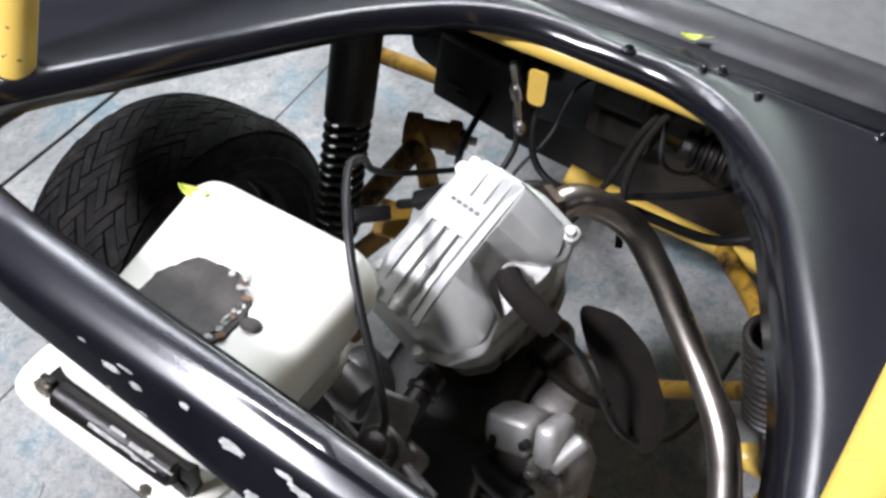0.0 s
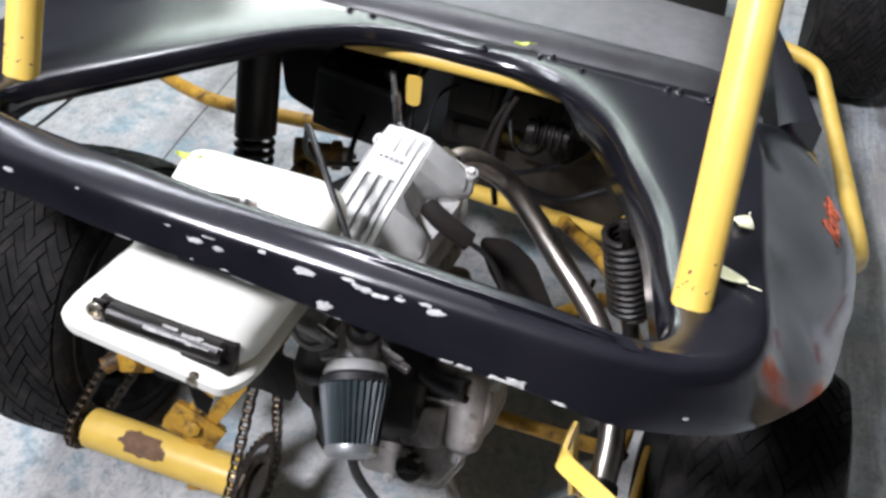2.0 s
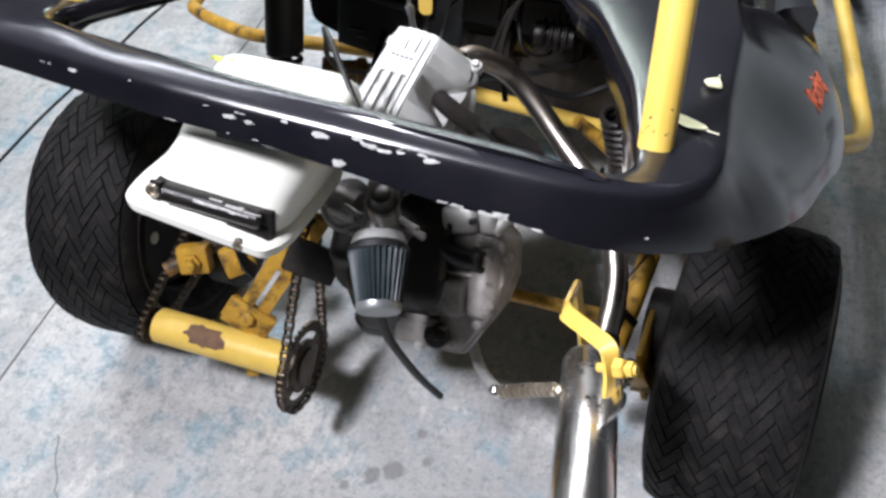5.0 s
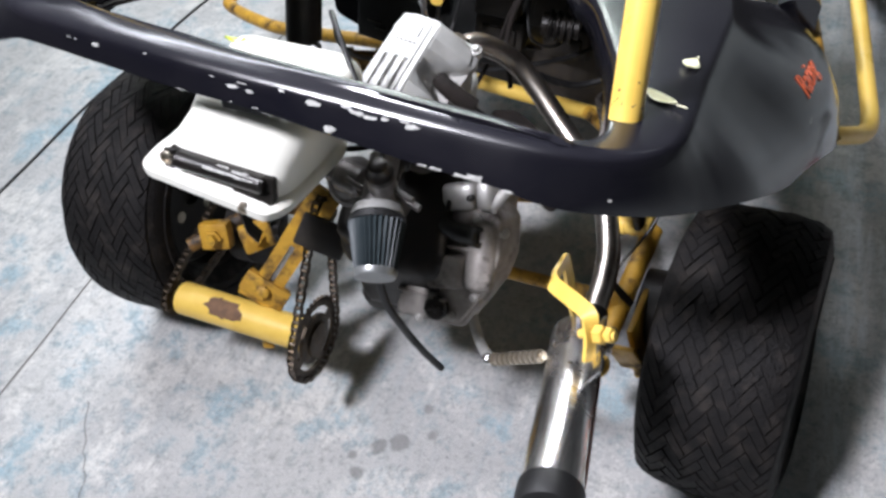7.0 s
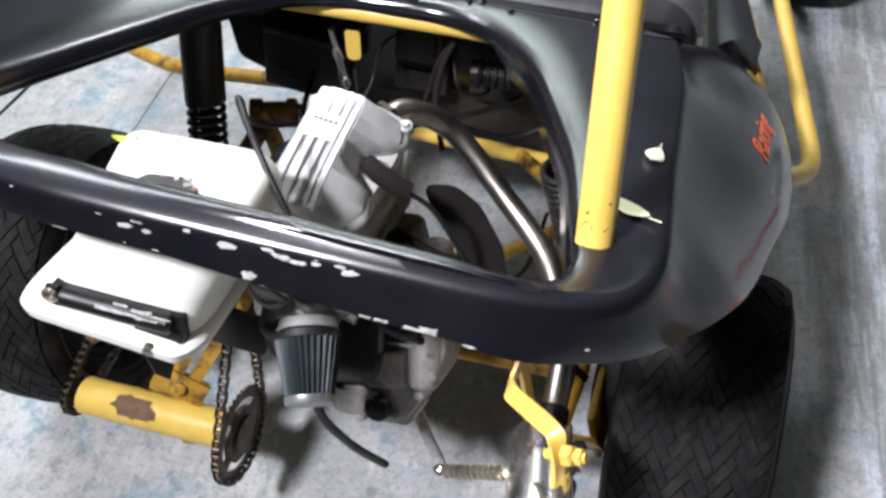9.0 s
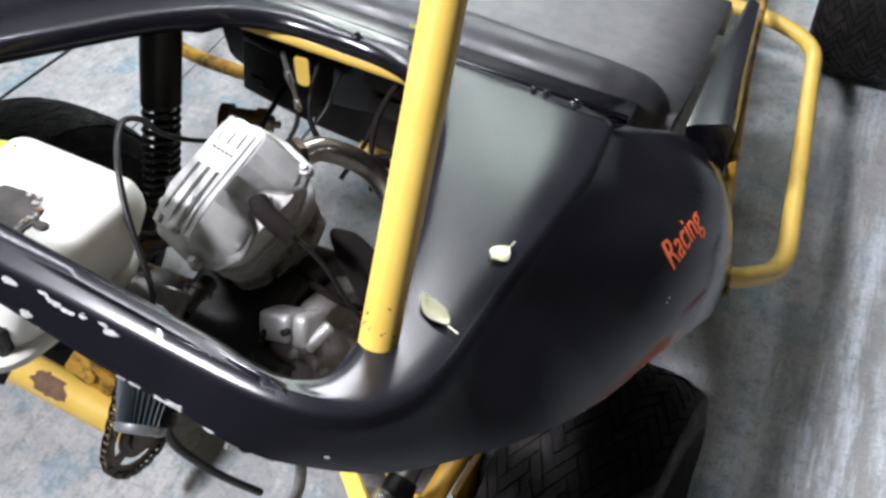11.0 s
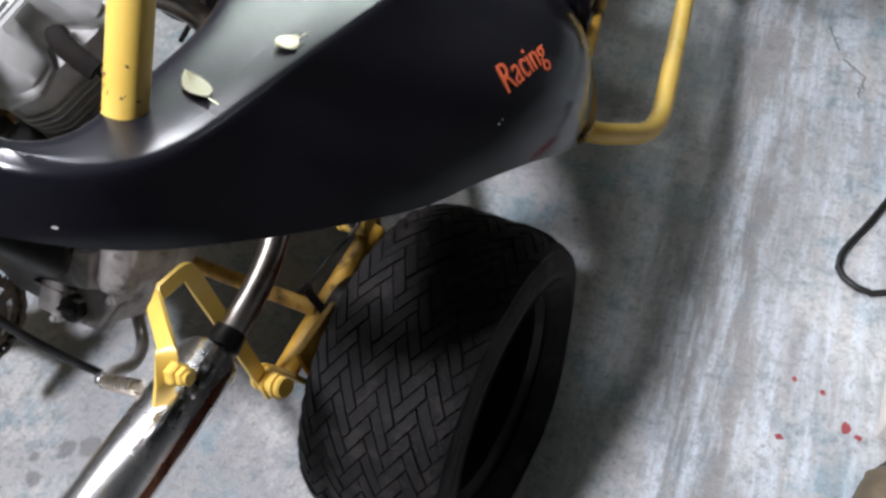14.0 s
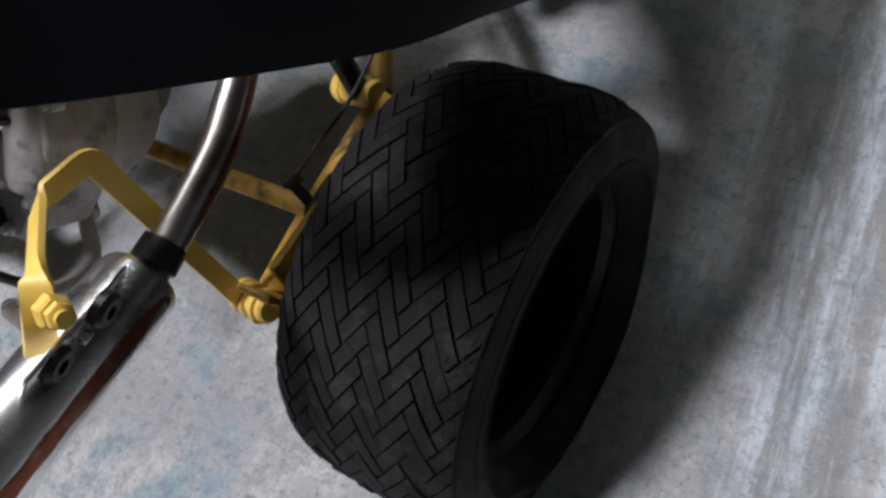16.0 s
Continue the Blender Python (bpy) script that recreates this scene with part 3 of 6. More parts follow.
# ---- wheels ----
def tyre_profile(r, half, rim):
    """(along the axle, radius) from the inner bead over the tread to the outer bead."""
    out = [(-half * 0.80, rim), (-half * 0.95, rim + 0.012), (-half * 1.03, rim + 0.024), (-half * 1.055, rim + 0.026), (-half * 1.04, rim + 0.028), (-half * 1.05, (rim + r) / 2), (-half * 1.055, r - 0.057), (-half * 1.078, r - 0.055), (-half * 1.052, r - 0.053), (-half * 1.04, r - 0.040), (-half * 0.98, r - 0.021)]
    for k in range(-6, 7):
        b = k / 6 * half * 0.90
        out.append((b, r - 0.0042 - 0.011 * (k / 6) ** 4))
    out += [(half * 0.98, r - 0.021), (half * 1.04, r - 0.040), (half * 1.052, r - 0.053), (half * 1.078, r - 0.055), (half * 1.055, r - 0.057), (half * 1.05, (rim + r) / 2), (half * 1.04, rim + 0.028), (half * 1.055, rim + 0.026), (half * 1.03, rim + 0.024), (half * 0.95, rim + 0.012), (half * 0.80, rim)]
    return out


def herringbone(r, half, count=50):
    """Raised rubber bars laid as herringbone round the tread, drawn out along it."""
    bm = bmesh.new()
    draw = math.sqrt(3)
    W = 2 * math.pi * r / count / math.sqrt(2) / draw
    L = 3 * W
    gap = 0.0007
    c = math.sqrt(0.5)
    lim = half * 0.97

    def add(x0, y0, dx, dy):
        corners = [(x0 + gap, y0 + gap), (x0 + dx - gap, y0 + gap), (x0 + dx - gap, y0 + dy - gap), (x0 + gap, y0 + dy - gap)]
        flat = [((x - y) * c * draw, (x + y) * c) for x, y in corners]
        mid = sum(f[1] for f in flat) / 4
        if abs(mid) > lim + 0.012:
            return
        low, high = [], []
        cx = sum(f[0] for f in flat) / 4
        wear = random.uniform(-0.0022, 0.0003)
        # long bars are split so that they bend with the tread
        a0, a1, b1, b0 = flat if dx > dy else (flat[1], flat[2], flat[3], flat[0])
        rows = []
        for s in range(5):
            t = s / 4
            for e, f in ((a0, a1), (b0, b1)):
                rows.append((e[0] + (f[0] - e[0]) * t, e[1] + (f[1] - e[1]) * t))
        for a, b in rows:
            b = max(-lim, min(lim, b))
            rr = r + wear - 0.011 * (abs(b) / (half * 0.90)) ** 4
            for ring, rad, k in ((low, rr - 0.006, 1.0), (high, rr, 0.975)):
                aa, bb = cx + (a - cx) * k, mid + (b - mid) * k
                bb = max(-lim, min(lim, bb))
                ring.append(bm.verts.new((rad * math.cos(aa / r), rad * math.sin(aa / r), bb)))
        for s in range(4):
            p, q, t, u = 2 * s, 2 * s + 1, 2 * s + 3, 2 * s + 2
            bm.faces.new((high[p], high[q], high[t], high[u]))
            bm.faces.new((low[p], low[u], high[u], high[p]))
            bm.faces.new((low[q], high[q], high[t], low[t]))
        bm.faces.new((low[0], high[0], high[1], low[1]))
        bm.faces.new((low[8], low[9], high[9], high[8]))

    for m in range(-4, 5):
        for n in range(count):
            px, py = n * W + m * L, -n * W + m * L
            add(px, py, L, W)
            add(px + L, py, W, L)
    return bm


def rest_on_floor(bm, m, sag):
    """Press what would reach under the floor flat, and let the flanks bulge a little."""
    inv = m.inverted()
    for v in bm.verts:
        p = m @ v.co
        if p.z < 0.003:
            p.z = 0.003
        if sag and p.z < 0.09:
            q = inv @ p
            q.z *= 1 + 0.10 * (1 - p.z / 0.09)
            v.co = q
        else:
            v.co = inv @ p


def make_wheel(parent, centre, yaw, camber, outward, r=0.2, half=0.098, rim=0.098, sag=False):
    """A wheel whose axle runs along its local z; outward is +1 or -1 along the axle."""
    hub = new("wheel")
    hub.parent = parent
    m = Matrix.Translation(centre) @ Matrix.Rotation(radians(-yaw), 4, "Z") @ Matrix.Rotation(radians(90 + camber), 4, "Y")
    hub.matrix_world = m
    hub.empty_display_size = 0.05
    bm = bmesh.new()
    lathe(bm, (0, 0, 0), (0, 0, 1), tyre_profile(r, half, rim), 84, cap=False)
    rest_on_floor(bm, m, sag)
    part("tyre", bm, RUBBER, hub, "worn black rubber kart tyre", 40)
    bm = herringbone(r, half)
    rest_on_floor(bm, m, sag)
    tagged(part("tread", bm, RUBBER, hub, "worn herringbone rubber tread", 25), kind="stuff")
    bm = bmesh.new()
    z = outward
    lathe(bm, (0, 0, -half * 0.85), (0, 0, 1), [(0, rim + 0.010), (0.006, rim + 0.004), (0.02, rim - 0.008), (half * 1.7 - 0.02, rim - 0.008), (half * 1.7 - 0.006, rim + 0.004), (half * 1.7, rim + 0.010)], 48, cap=False)
    lathe(bm, (0, 0, z * -0.03), (0, 0, z), [(0, rim - 0.009), (0.008, rim - 0.02), (0.018, 0.06), (0.018, 0.03), (0.03, 0.028), (0.034, 0.0005)], 48, cap=False)
    part("rim", bm, BLACK_METAL, hub, "black steel wheel rim")
    for k in range(4):
        a = math.pi / 2 * k + 0.4
        bm = bmesh.new()
        bolt(bm, (0.06 * math.cos(a), 0.06 * math.sin(a), z * -0.014), (0, 0, z), 0.008, 0.008)
        part("wheel_nut", bm, ZINC, hub)
    return hub


make_wheel(kart, (0.538, 0.262, 0.172), 7.2, -2.7, 1, 0.236, 0.100, 0.152, sag=True)
make_wheel(kart, (-0.545, 0.347, 0.245), 1.0, 0.5, -1, 0.248, 0.096, 0.150)
make_wheel(kart, (0.765, 1.68, 0.225), 4, 0, 1, 0.225, 0.098, 0.14)
make_wheel(kart, (-0.62, 1.76, 0.225), 4, 0, -1, 0.225, 0.098, 0.14)

# ---- fuel tank ----
tank = new("fuel_tank")
tank.parent = kart
tagged(tank, "white plastic fuel tank with a black moulded slot")


def tank_shell():
    bm = bmesh.new()
    base = [(-0.160, 0.040, 0.035), (0.060, 0.040, 0.045), (0.062, 0.233, 0.045), (-0.156, 0.233, 0.035)]
    mid = V((-0.042, 0.135))
    loops = []
    # under side, flange, walls that lean in, rounded top
    for w, grow in ((-0.205, -0.03), (-0.203, -0.012), (-0.198, -0.004), (-0.195, 0.002), (-0.191, 0.003), (-0.184, 0.004), (-0.179, 0.002), (-0.1765, 0.0005), (-0.175, -0.002), (-0.12, -0.003),
                    (-0.080, -0.004), (-0.066, -0.006), (-0.056, -0.0095), (-0.050, -0.0145), (-0.0470, -0.021), (-0.0455, -0.032), (-0.0450, -0.07)):
        ring = rounded_poly(base, 7)
        out = []
        for p in ring:
            q = mid + (p - mid) * (1 + grow / 0.1)
            lean = (0.020 + 0.22 * (0.2 - p.y)) * smoothstep(-0.19, -0.06, w) * smoothstep(0.02, -0.14, p.x)
            sink = 0.07 * (0.24 - q.y) * smoothstep(-0.17, -0.06, w)
            tuck = 0.034 * smoothstep(-0.07, -0.18, w) * smoothstep(-0.02, 0.06, p.x)
            lip = 0.012 * smoothstep(-0.1765, -0.183, w) * smoothstep(0.10, 0.045, p.y) + 0.006 * smoothstep(-0.10, -0.17, w) * smoothstep(0.10, 0.045, p.y)
            raised = (0.008 + 0.022 * smoothstep(0.04, -0.14, p.x)) * smoothstep(-0.10, -0.17, w)
            out.append(D(q.x + lean - tuck, q.y - lip, w - sink + raised))
        loops.append(out)
    rings(bm, loops)
    return bm


part("tank_body", tank_shell(), WHITE_PLASTIC, tank, "white translucent plastic tank body", 40)
SLOT = Matrix.Translation(D(-0.056, 0.036, -0.146)) @ DECK.to_4x4() @ pose(0, 0, 0, 0, 4) @ Matrix.Diagonal((0.86, 1, 1, 1))
bm = bmesh.new()
box(bm, SLOT @ pose(0.004, 0.0050, -0.004), (0.160, 0.014, 0.040), 0.003)
box(bm, SLOT @ pose(0.052, 0.0040, -0.018), (0.060, 0.016, 0.030), 0.003)
part("slot", bm, BLACK_METAL, tank, "black recessed slot")
bm = bmesh.new()
cyl(bm, SLOT @ V((-0.062, -0.004, 0.006)), SLOT @ V((0.072, -0.004, 0.006)), 0.0112, seg=20, bevel=0.003)
part("slot_roll", bm, BLACK_METAL, tank, "black taped bar in the slot")
rng = random.Random(5)
for k in range(9):
    x, ang = rng.uniform(-0.01, 0.066), radians(rng.uniform(25, 75))
    bm = bmesh.new()
    c = SLOT @ V((x, -0.004 - 0.0114 * math.cos(ang), 0.006 + 0.0114 * math.sin(ang)))
    box(bm, Matrix.Translation(c) @ SLOT.to_3x3().normalized().to_4x4() @ pose(0, 0, 0, -math.degrees(ang) + 90, 0, 0), (rng.uniform(0.006, 0.022), rng.uniform(0.001, 0.0035), 0.0008), 0.0002, 1)
    part("scuff", bm, CHIP, tank)
bm = bmesh.new()
box(bm, SLOT @ pose(-0.072, -0.004, 0.004), (0.016, 0.006, 0.026), 0.003)
part("bolt_plate", bm, BLACK_METAL, tank)
bm = bmesh.new()
lathe(bm, SLOT @ V((-0.074, -0.006, 0.006)), -DV, [(0, 0.0085), (0.004, 0.0085), (0.005, 0.0072), (0.005, 0.005), (0.002, 0.0045), (0.002, 0.0005)], 22)
part("bolt", bm, ZINC, tank, "bright socket-head bolt")
bm = bmesh.new()
strip(bm, [D(-0.062, 0.030, -0.176), D(-0.040, 0.028, -0.180), D(-0.022, 0.027, -0.182), D(-0.018, 0.032, -0.21), D(-0.016, 0.05, -0.235)], DV, 0.016, 0.002)
part("bracket", bm, BLACK_METAL, tank, "black steel tank bracket under the slot")
bm = bmesh.new()
lathe(bm, D(-0.018, 0.024, -0.176), -DV, [(0, 0.008), (0.004, 0.008), (0.006, 0.005), (0.006, 0.0005)], 16)
part("rivet", bm, ZINC, tank)

# filler hole with torn sealant round it
bm = bmesh.new()
n = 48
loops = []
for r0, w in ((0.041, -0.0462), (0.039, -0.0432), (0.036, -0.0424), (0.030, -0.0428), (0.022, -0.0435), (0.004, -0.044)):
    ring = []
    for k in range(n):
        a = 2 * math.pi * k / n
        ragged = 1 + 0.10 * noise.noise(V((3 * math.cos(a), 3 * math.sin(a), 1.3))) + 0.05 * noise.noise(V((9 * math.cos(a), 9 * math.sin(a), 4)))
        ring.append(D(-0.037 + r0 * ragged * math.cos(a), 0.104 + r0 * ragged * math.sin(a), w - 0.07 * (0.136 - r0 * ragged * math.sin(a)) + 0.0012 * noise.noise(V((7 * math.cos(a), 7 * math.sin(a), r0 * 90)))))
    loops.append(ring)
rings(bm, loops)
part("filler_patch", bm, GREASE, tank, "dark torn sealant patch over the filler hole")
bm = bmesh.new()
bmesh.ops.create_icosphere(bm, subdivisions=2, radius=0.009, matrix=Matrix.Translation(D(0.010, 0.110, -0.0530)) @ DECK.to_4x4() @ Matrix.Diagonal((1, 0.75, 0.3, 1)))
part("sealant_blob", bm, GREASE, tank)
rng = random.Random(21)
for k in range(26):
    a = radians(-60 + 5.6 * k + rng.uniform(-4, 4))
    r0 = 0.037 + rng.uniform(-0.005, 0.004)
    c = V((-0.037 + r0 * math.cos(a), 0.104 + r0 * math.sin(a)))
    bm = bmesh.new()
    sx, sy = rng.uniform(0.0015, 0.004), rng.uniform(0.002, 0.006)
    ring = []
    for j in range(9):
        t = 2 * math.pi * j / 9
        d = V((sx * math.cos(t), sy * math.sin(t))) * rng.uniform(0.8, 1.2)
        d.rotate(Matrix.Rotation(a, 2))
        ring.append(c + d)
    rings(bm, [[D(p.x, p.y, -0.0444 - 0.07 * (0.24 - p.y) + dz) for p in ring] for dz in (-0.002, 0.0032)])
    part("torn_flake", bm, (CHIP, GREASE, RUST, CHIP, GREASE)[k % 5], tank)
bm = bmesh.new()
strip(bm, [D(-0.012, 0.030, -0.040), D(-0.012, 0.032, -0.052), D(-0.012, 0.042, -0.058), D(-0.012, 0.06, -0.059)], DU, 0.05, 0.005)
part("tape", bm, BLACK_RUBBER, tank, "black tape between tank and deck rail")

# ---- engine ----
engine = new("engine")
engine.parent = kart
tagged(engine, "silver single-cylinder motorcycle engine with finned head")
EY = V((0.2, 0.945, 0.25)).normalized()
EZ = V((0.97, -0.18, -0.12)).cross(EY).normalized()
EX = EY.cross(EZ)
ENG = Matrix((EX, EY, EZ)).transposed()
EO = V((0.049, 0.288, 0.634))


def E(x, y, z):
    return EO + ENG @ V((x, y, z))


def EM(x, y, z, *turn):
    return Matrix.Translation(E(x, y, z)) @ ENG.to_4x4() @ pose(0, 0, 0, *turn)


COVER = [(-0.072, -0.040, 0.02), (-0.054, -0.080, 0.02), (0.010, -0.090, 0.02), (0.040, -0.080, 0.014), (0.060, -0.052, 0.016), (0.052, -0.022, 0.014), (0.023, -0.006, 0.012), (0.021, 0.022, 0.012),
         (0.050, 0.036, 0.014), (0.066, 0.052, 0.012), (0.056, 0.080, 0.016), (0.014, 0.090, 0.02), (-0.044, 0.090, 0.02), (-0.068, 0.060, 0.02)]
TOP = [(-0.052, -0.034, 0.01), (-0.046, -0.066, 0.01), (0.000, -0.076, 0.006), (0.013, -0.072, 0.006), (0.013, -0.048, 0.006), (0.013, -0.024, 0.006), (0.013, -0.006, 0.006), (0.013, 0.018, 0.006),
       (0.013, 0.034, 0.006), (0.013, 0.052, 0.006), (0.013, 0.074, 0.006), (0.004, 0.080, 0.008), (-0.036, 0.080, 0.01), (-0.050, 0.066, 0.01)]


def cover_mesh():
    bm = bmesh.new()
    base, top = rounded_poly(COVER, 4), rounded_poly(TOP, 4)
    loops = []
    for z, t, grow in ((-0.012, 0, 1.05), (-0.009, 0, 1.075), (-0.004, 0, 1.075), (-0.001, 0, 1.05), (0.002, 0, 0.98), (0.007, 0.02, 0.98), (0.017, 0.26, 0.99), (0.030, 0.64, 1.0), (0.0405, 0.97, 1.0), (0.0415, 1.0, 0.97)):
        loops.append([E(*((b.lerp(c, t)) * grow), z - 5.5 * t * max(0.0, -0.030 - c.y) ** 2) for b, c in zip(base, top)])
    rings(bm, loops)
    return bm


def slotted_plate():
    """The cover's raised top: three slots open to the front edge, three to the rear, drooping at the rear and the outer side."""
    bm = bmesh.new()
    slots = (-0.0372, -0.0222, -0.0072)
    xs = [-0.0520, -0.0505, -0.0445]
    for c in slots:
        xs += [c - 0.0034, c - 0.0029, c + 0.0029, c + 0.0034]
    xs += [0.0000, 0.0012, 0.0026, 0.0100, 0.0112]
    ys = [-0.080, -0.078, -0.068, -0.055, -0.042, -0.030, -0.018, -0.006, 0.006, 0.0075, 0.020, 0.033, 0.0435, 0.045, 0.056, 0.068, 0.0785, 0.0800]

    def z(x, y):
        cut = any(abs(x - c) < 0.0031 for c in slots) and (y < 0.0065 or y > 0.0445)
        droop = 5.0 * max(0.0, -0.026 - y) ** 2 + 9.0 * max(0.0, -0.030 - x) ** 2 + 4.0 * max(0.0, y - 0.06) ** 2
        groove = 0.0022 if abs(x - 0.0019) < 0.0008 else 0.0
        return 0.0425 - droop - groove - (0.0075 if cut else 0.0)

    edge = {xs[0], xs[-1]}, {ys[0], ys[-1]}
    grid = [[bm.verts.new(E(x, y, z(x, y) - (0.022 if x in edge[0] or y in edge[1] else 0.0))) for x in xs] for y in ys]
    for j in range(len(ys) - 1):
        for i in range(len(xs) - 1):
            bm.faces.new((grid[j][i], grid[j][i + 1], grid[j + 1][i + 1], grid[j + 1][i]))
    return bm


part("valve_cover", cover_mesh(), COVER_SILVER, engine, "silver finned valve cover", 35)
part("cover_plate", slotted_plate(), COVER_SILVER, engine, "raised silver plate with six slots", 30)
bm = bmesh.new()
for k in range(5):
    box(bm, EM(-0.036 + 0.0068 * k, 0.033, 0.0428), (0.0046, 0.0034, 0.0006), 0.0002, 1)
part("badge", bm, GREY_CAST, engine, "worn grey badge bars")
bm = bmesh.new()
for x, y, z in ((-0.064, -0.052, 0.006), (0.018, -0.092, 0.004), (0.036, 0.016, 0.002), (0.060, 0.076, 0.006), (-0.064, 0.072, 0.006)):
    cyl(bm, E(x, y, z - 0.012), E(x, y, z), 0.0085, seg=14, bevel=0.001)
    bolt(bm, E(x, y, z), EZ, 0.0055, 0.006)
    part("cover_bolt", bm, ALUMINIUM, engine)
    bm = bmesh.new()
bm.free()
bm = bmesh.new()
cyl(bm, E(-0.0147, -0.030, 0.0395), E(-0.0147, -0.070, 0.031), 0.0052, 0.0062, 14, 0.002)
lathe(bm, E(-0.0147, -0.070, 0.031), -EY, [(0, 0.008), (0.004, 0.009), (0.010, 0.007), (0.011, 0.003)], 14)
part("cover_stud", bm, COVER_SILVER, engine)

FIN = rounded_poly([(-0.058, -0.070, 0.02), (0.028, -0.078, 0.02), (0.050, -0.055, 0.02), (0.062, 0.040, 0.02), (0.052, 0.076, 0.02), (-0.045, 0.080, 0.02), (-0.062, 0.05, 0.02)], 3)
bm = bmesh.new()
rings(bm, [[E(p.x * s, p.y * s, z) for p in FIN] for z, s in ((-0.070, 0.80), (-0.066, 0.93), (-0.050, 0.97), (-0.020, 1.0), (-0.010, 0.99))])
part("cylinder_head", bm, ALUMINIUM, engine, "smooth cast cylinder head")
for k in range(9):
    bm = bmesh.new()
    z = -0.050 - 0.0105 * k if k < 2 else -0.058 - 0.0105 * k
    s = 1.06 if k < 2 else 0.98
    rings(bm, [[E(p.x * s * g, p.y * s * g, z + dz) for p in FIN] for dz, g in ((-0.0016, 0.985), (-0.0012, 1), (0.0008, 1), (0.0014, 0.985))])
    part("fin", bm, ALUMINIUM if k < 4 else OILY_CAST, engine)
bm = bmesh.new()
rings(bm, [[E(p.x * 0.74, p.y * 0.74, z) for p in FIN] for z in (-0.175, -0.08, -0.05)])
part("barrel", bm, OILY_CAST, engine)


def case(points, x0, x1, bevel, z0=0.0):
    """A casting pressed out along the crank line from an outline in y and z."""
    bm = bmesh.new()
    ring = rounded_poly(points, 5)
    mid = sum(ring, V((0, 0))) / len(ring)
    loops = []
    for x, g in ((x0, 0.90), (x0 + bevel * 0.3, 0.96), (x0 + bevel, 1), (x1 - bevel, 1), (x1 - bevel * 0.3, 0.96), (x1, 0.90)):
        loops.append([V((x, (mid + (p - mid) * g).x, (mid + (p - mid) * g).y)) for p in ring])
    rings(bm, loops)
    return bm


CASE = [(0.125, 0.300, 0.03), (0.33, 0.285, 0.05), (0.40, 0.34, 0.05), (0.39, 0.44, 0.04), (0.30, 0.495, 0.03), (0.19, 0.49, 0.03), (0.12, 0.42, 0.04)]
part("crankcase", case(CASE, -0.035, 0.115, 0.012), BLACK_METAL, engine, "oily dark crankcase halves")
SIDE = [(0.150, 0.315, 0.03), (0.31, 0.300, 0.05), (0.375, 0.35, 0.05), (0.36, 0.43, 0.04), (0.27, 0.475, 0.03), (0.175, 0.455, 0.03)]
part("side_cover", case(SIDE, 0.118, 0.160, 0.016), OILY_CAST, engine, "dull cast aluminium side cover")
bm = bmesh.new()
lathe(bm, (0.146, 0.236, 0.366), (0.98, -0.16, 0.0), [(0, 0.062), (0.018, 0.062), (0.026, 0.058), (0.029, 0.050), (0.030, 0.046), (0.033, 0.02), (0.033, 0.0005)], 44)
part("magneto_cover", bm, ALUMINIUM, engine, "round aluminium magneto cover")
bm = bmesh.new()
for k in range(6):
    a = 2 * math.pi * k / 6 + 0.3
    bolt(bm, (0.156, 0.240 + 0.068 * math.cos(a), 0.366 + 0.068 * math.sin(a)), (1, 0, 0), 0.004, 0.004)
    part("case_screw", bm, ZINC, engine)
    bm = bmesh.new()
# gearbox end: a flanged cover that leans back, with bosses, a round bulge, ribs and bolts
GX, GN = V((0.975, -0.20, -0.10)).normalized(), V((-0.095, -0.777, 0.622))
GZ = -GX.cross(GN - GX * GN.dot(GX)).normalized()
GZ = GZ if GZ.z > 0 else -GZ
GN = GX.cross(GZ)
GO = V((0.115, 0.107, 0.359))


def G(x, z, d=0.0):
    return GO + GX * x + GZ * z + GN * d


def GM(x, z, d=0.0, turn=0.0):
    return Matrix.Translation(G(x, z, d)) @ Matrix((GX, GZ, -GN)).transposed().to_4x4() @ pose(0, 0, 0, 0, 0, turn)


def slab(points, low, high, edge=0.004):
    """A cast block with a rounded upper edge on the gearbox's face."""
    bm = bmesh.new()
    ring = rounded_poly(points, 5)
    mid = sum(ring, V((0, 0))) / len(ring)
    size = max((q - mid).length for q in ring)
    rings(bm, [[G(*(mid + (q - mid) * (1 - k * edge / size)), d) for q in ring] for d, k in ((low, -0.6), (high - edge, 0), (high - edge * 0.35, 0.35), (high, 1.2))])
    return bm


part("gearbox_cover", slab([(-0.074, 0.030, 0.012), (-0.066, 0.100, 0.015), (-0.040, 0.140, 0.015), (0.020, 0.172, 0.02), (0.045, 0.160, 0.015), (0.060, 0.108, 0.02), (0.058, 0.066, 0.015),
                            (0.046, 0.030, 0.012), (0.030, -0.012, 0.012), (-0.072, -0.036, 0.012)], -0.075, 0.0, 0.005), OILY_CAST, engine, "dull cast aluminium gearbox cover", 35)
part("cover_flange", slab([(-0.079, 0.026, 0.012), (-0.071, 0.058, 0.01), (-0.032, 0.066, 0.01), (0.026, 0.080, 0.01), (0.050, 0.028, 0.012), (0.034, -0.018, 0.012), (-0.078, -0.042, 0.012)], -0.018, -0.008, 0.003), OILY_CAST, engine, "flange round the lower cover", 35)
part("raised_boss", slab([(-0.040, 0.078, 0.008), (0.010, 0.090, 0.008), (0.021, 0.044, 0.010), (-0.030, 0.026, 0.008)], 0.0, 0.020, 0.006), OILY_CAST, engine, "square raised boss", 35)
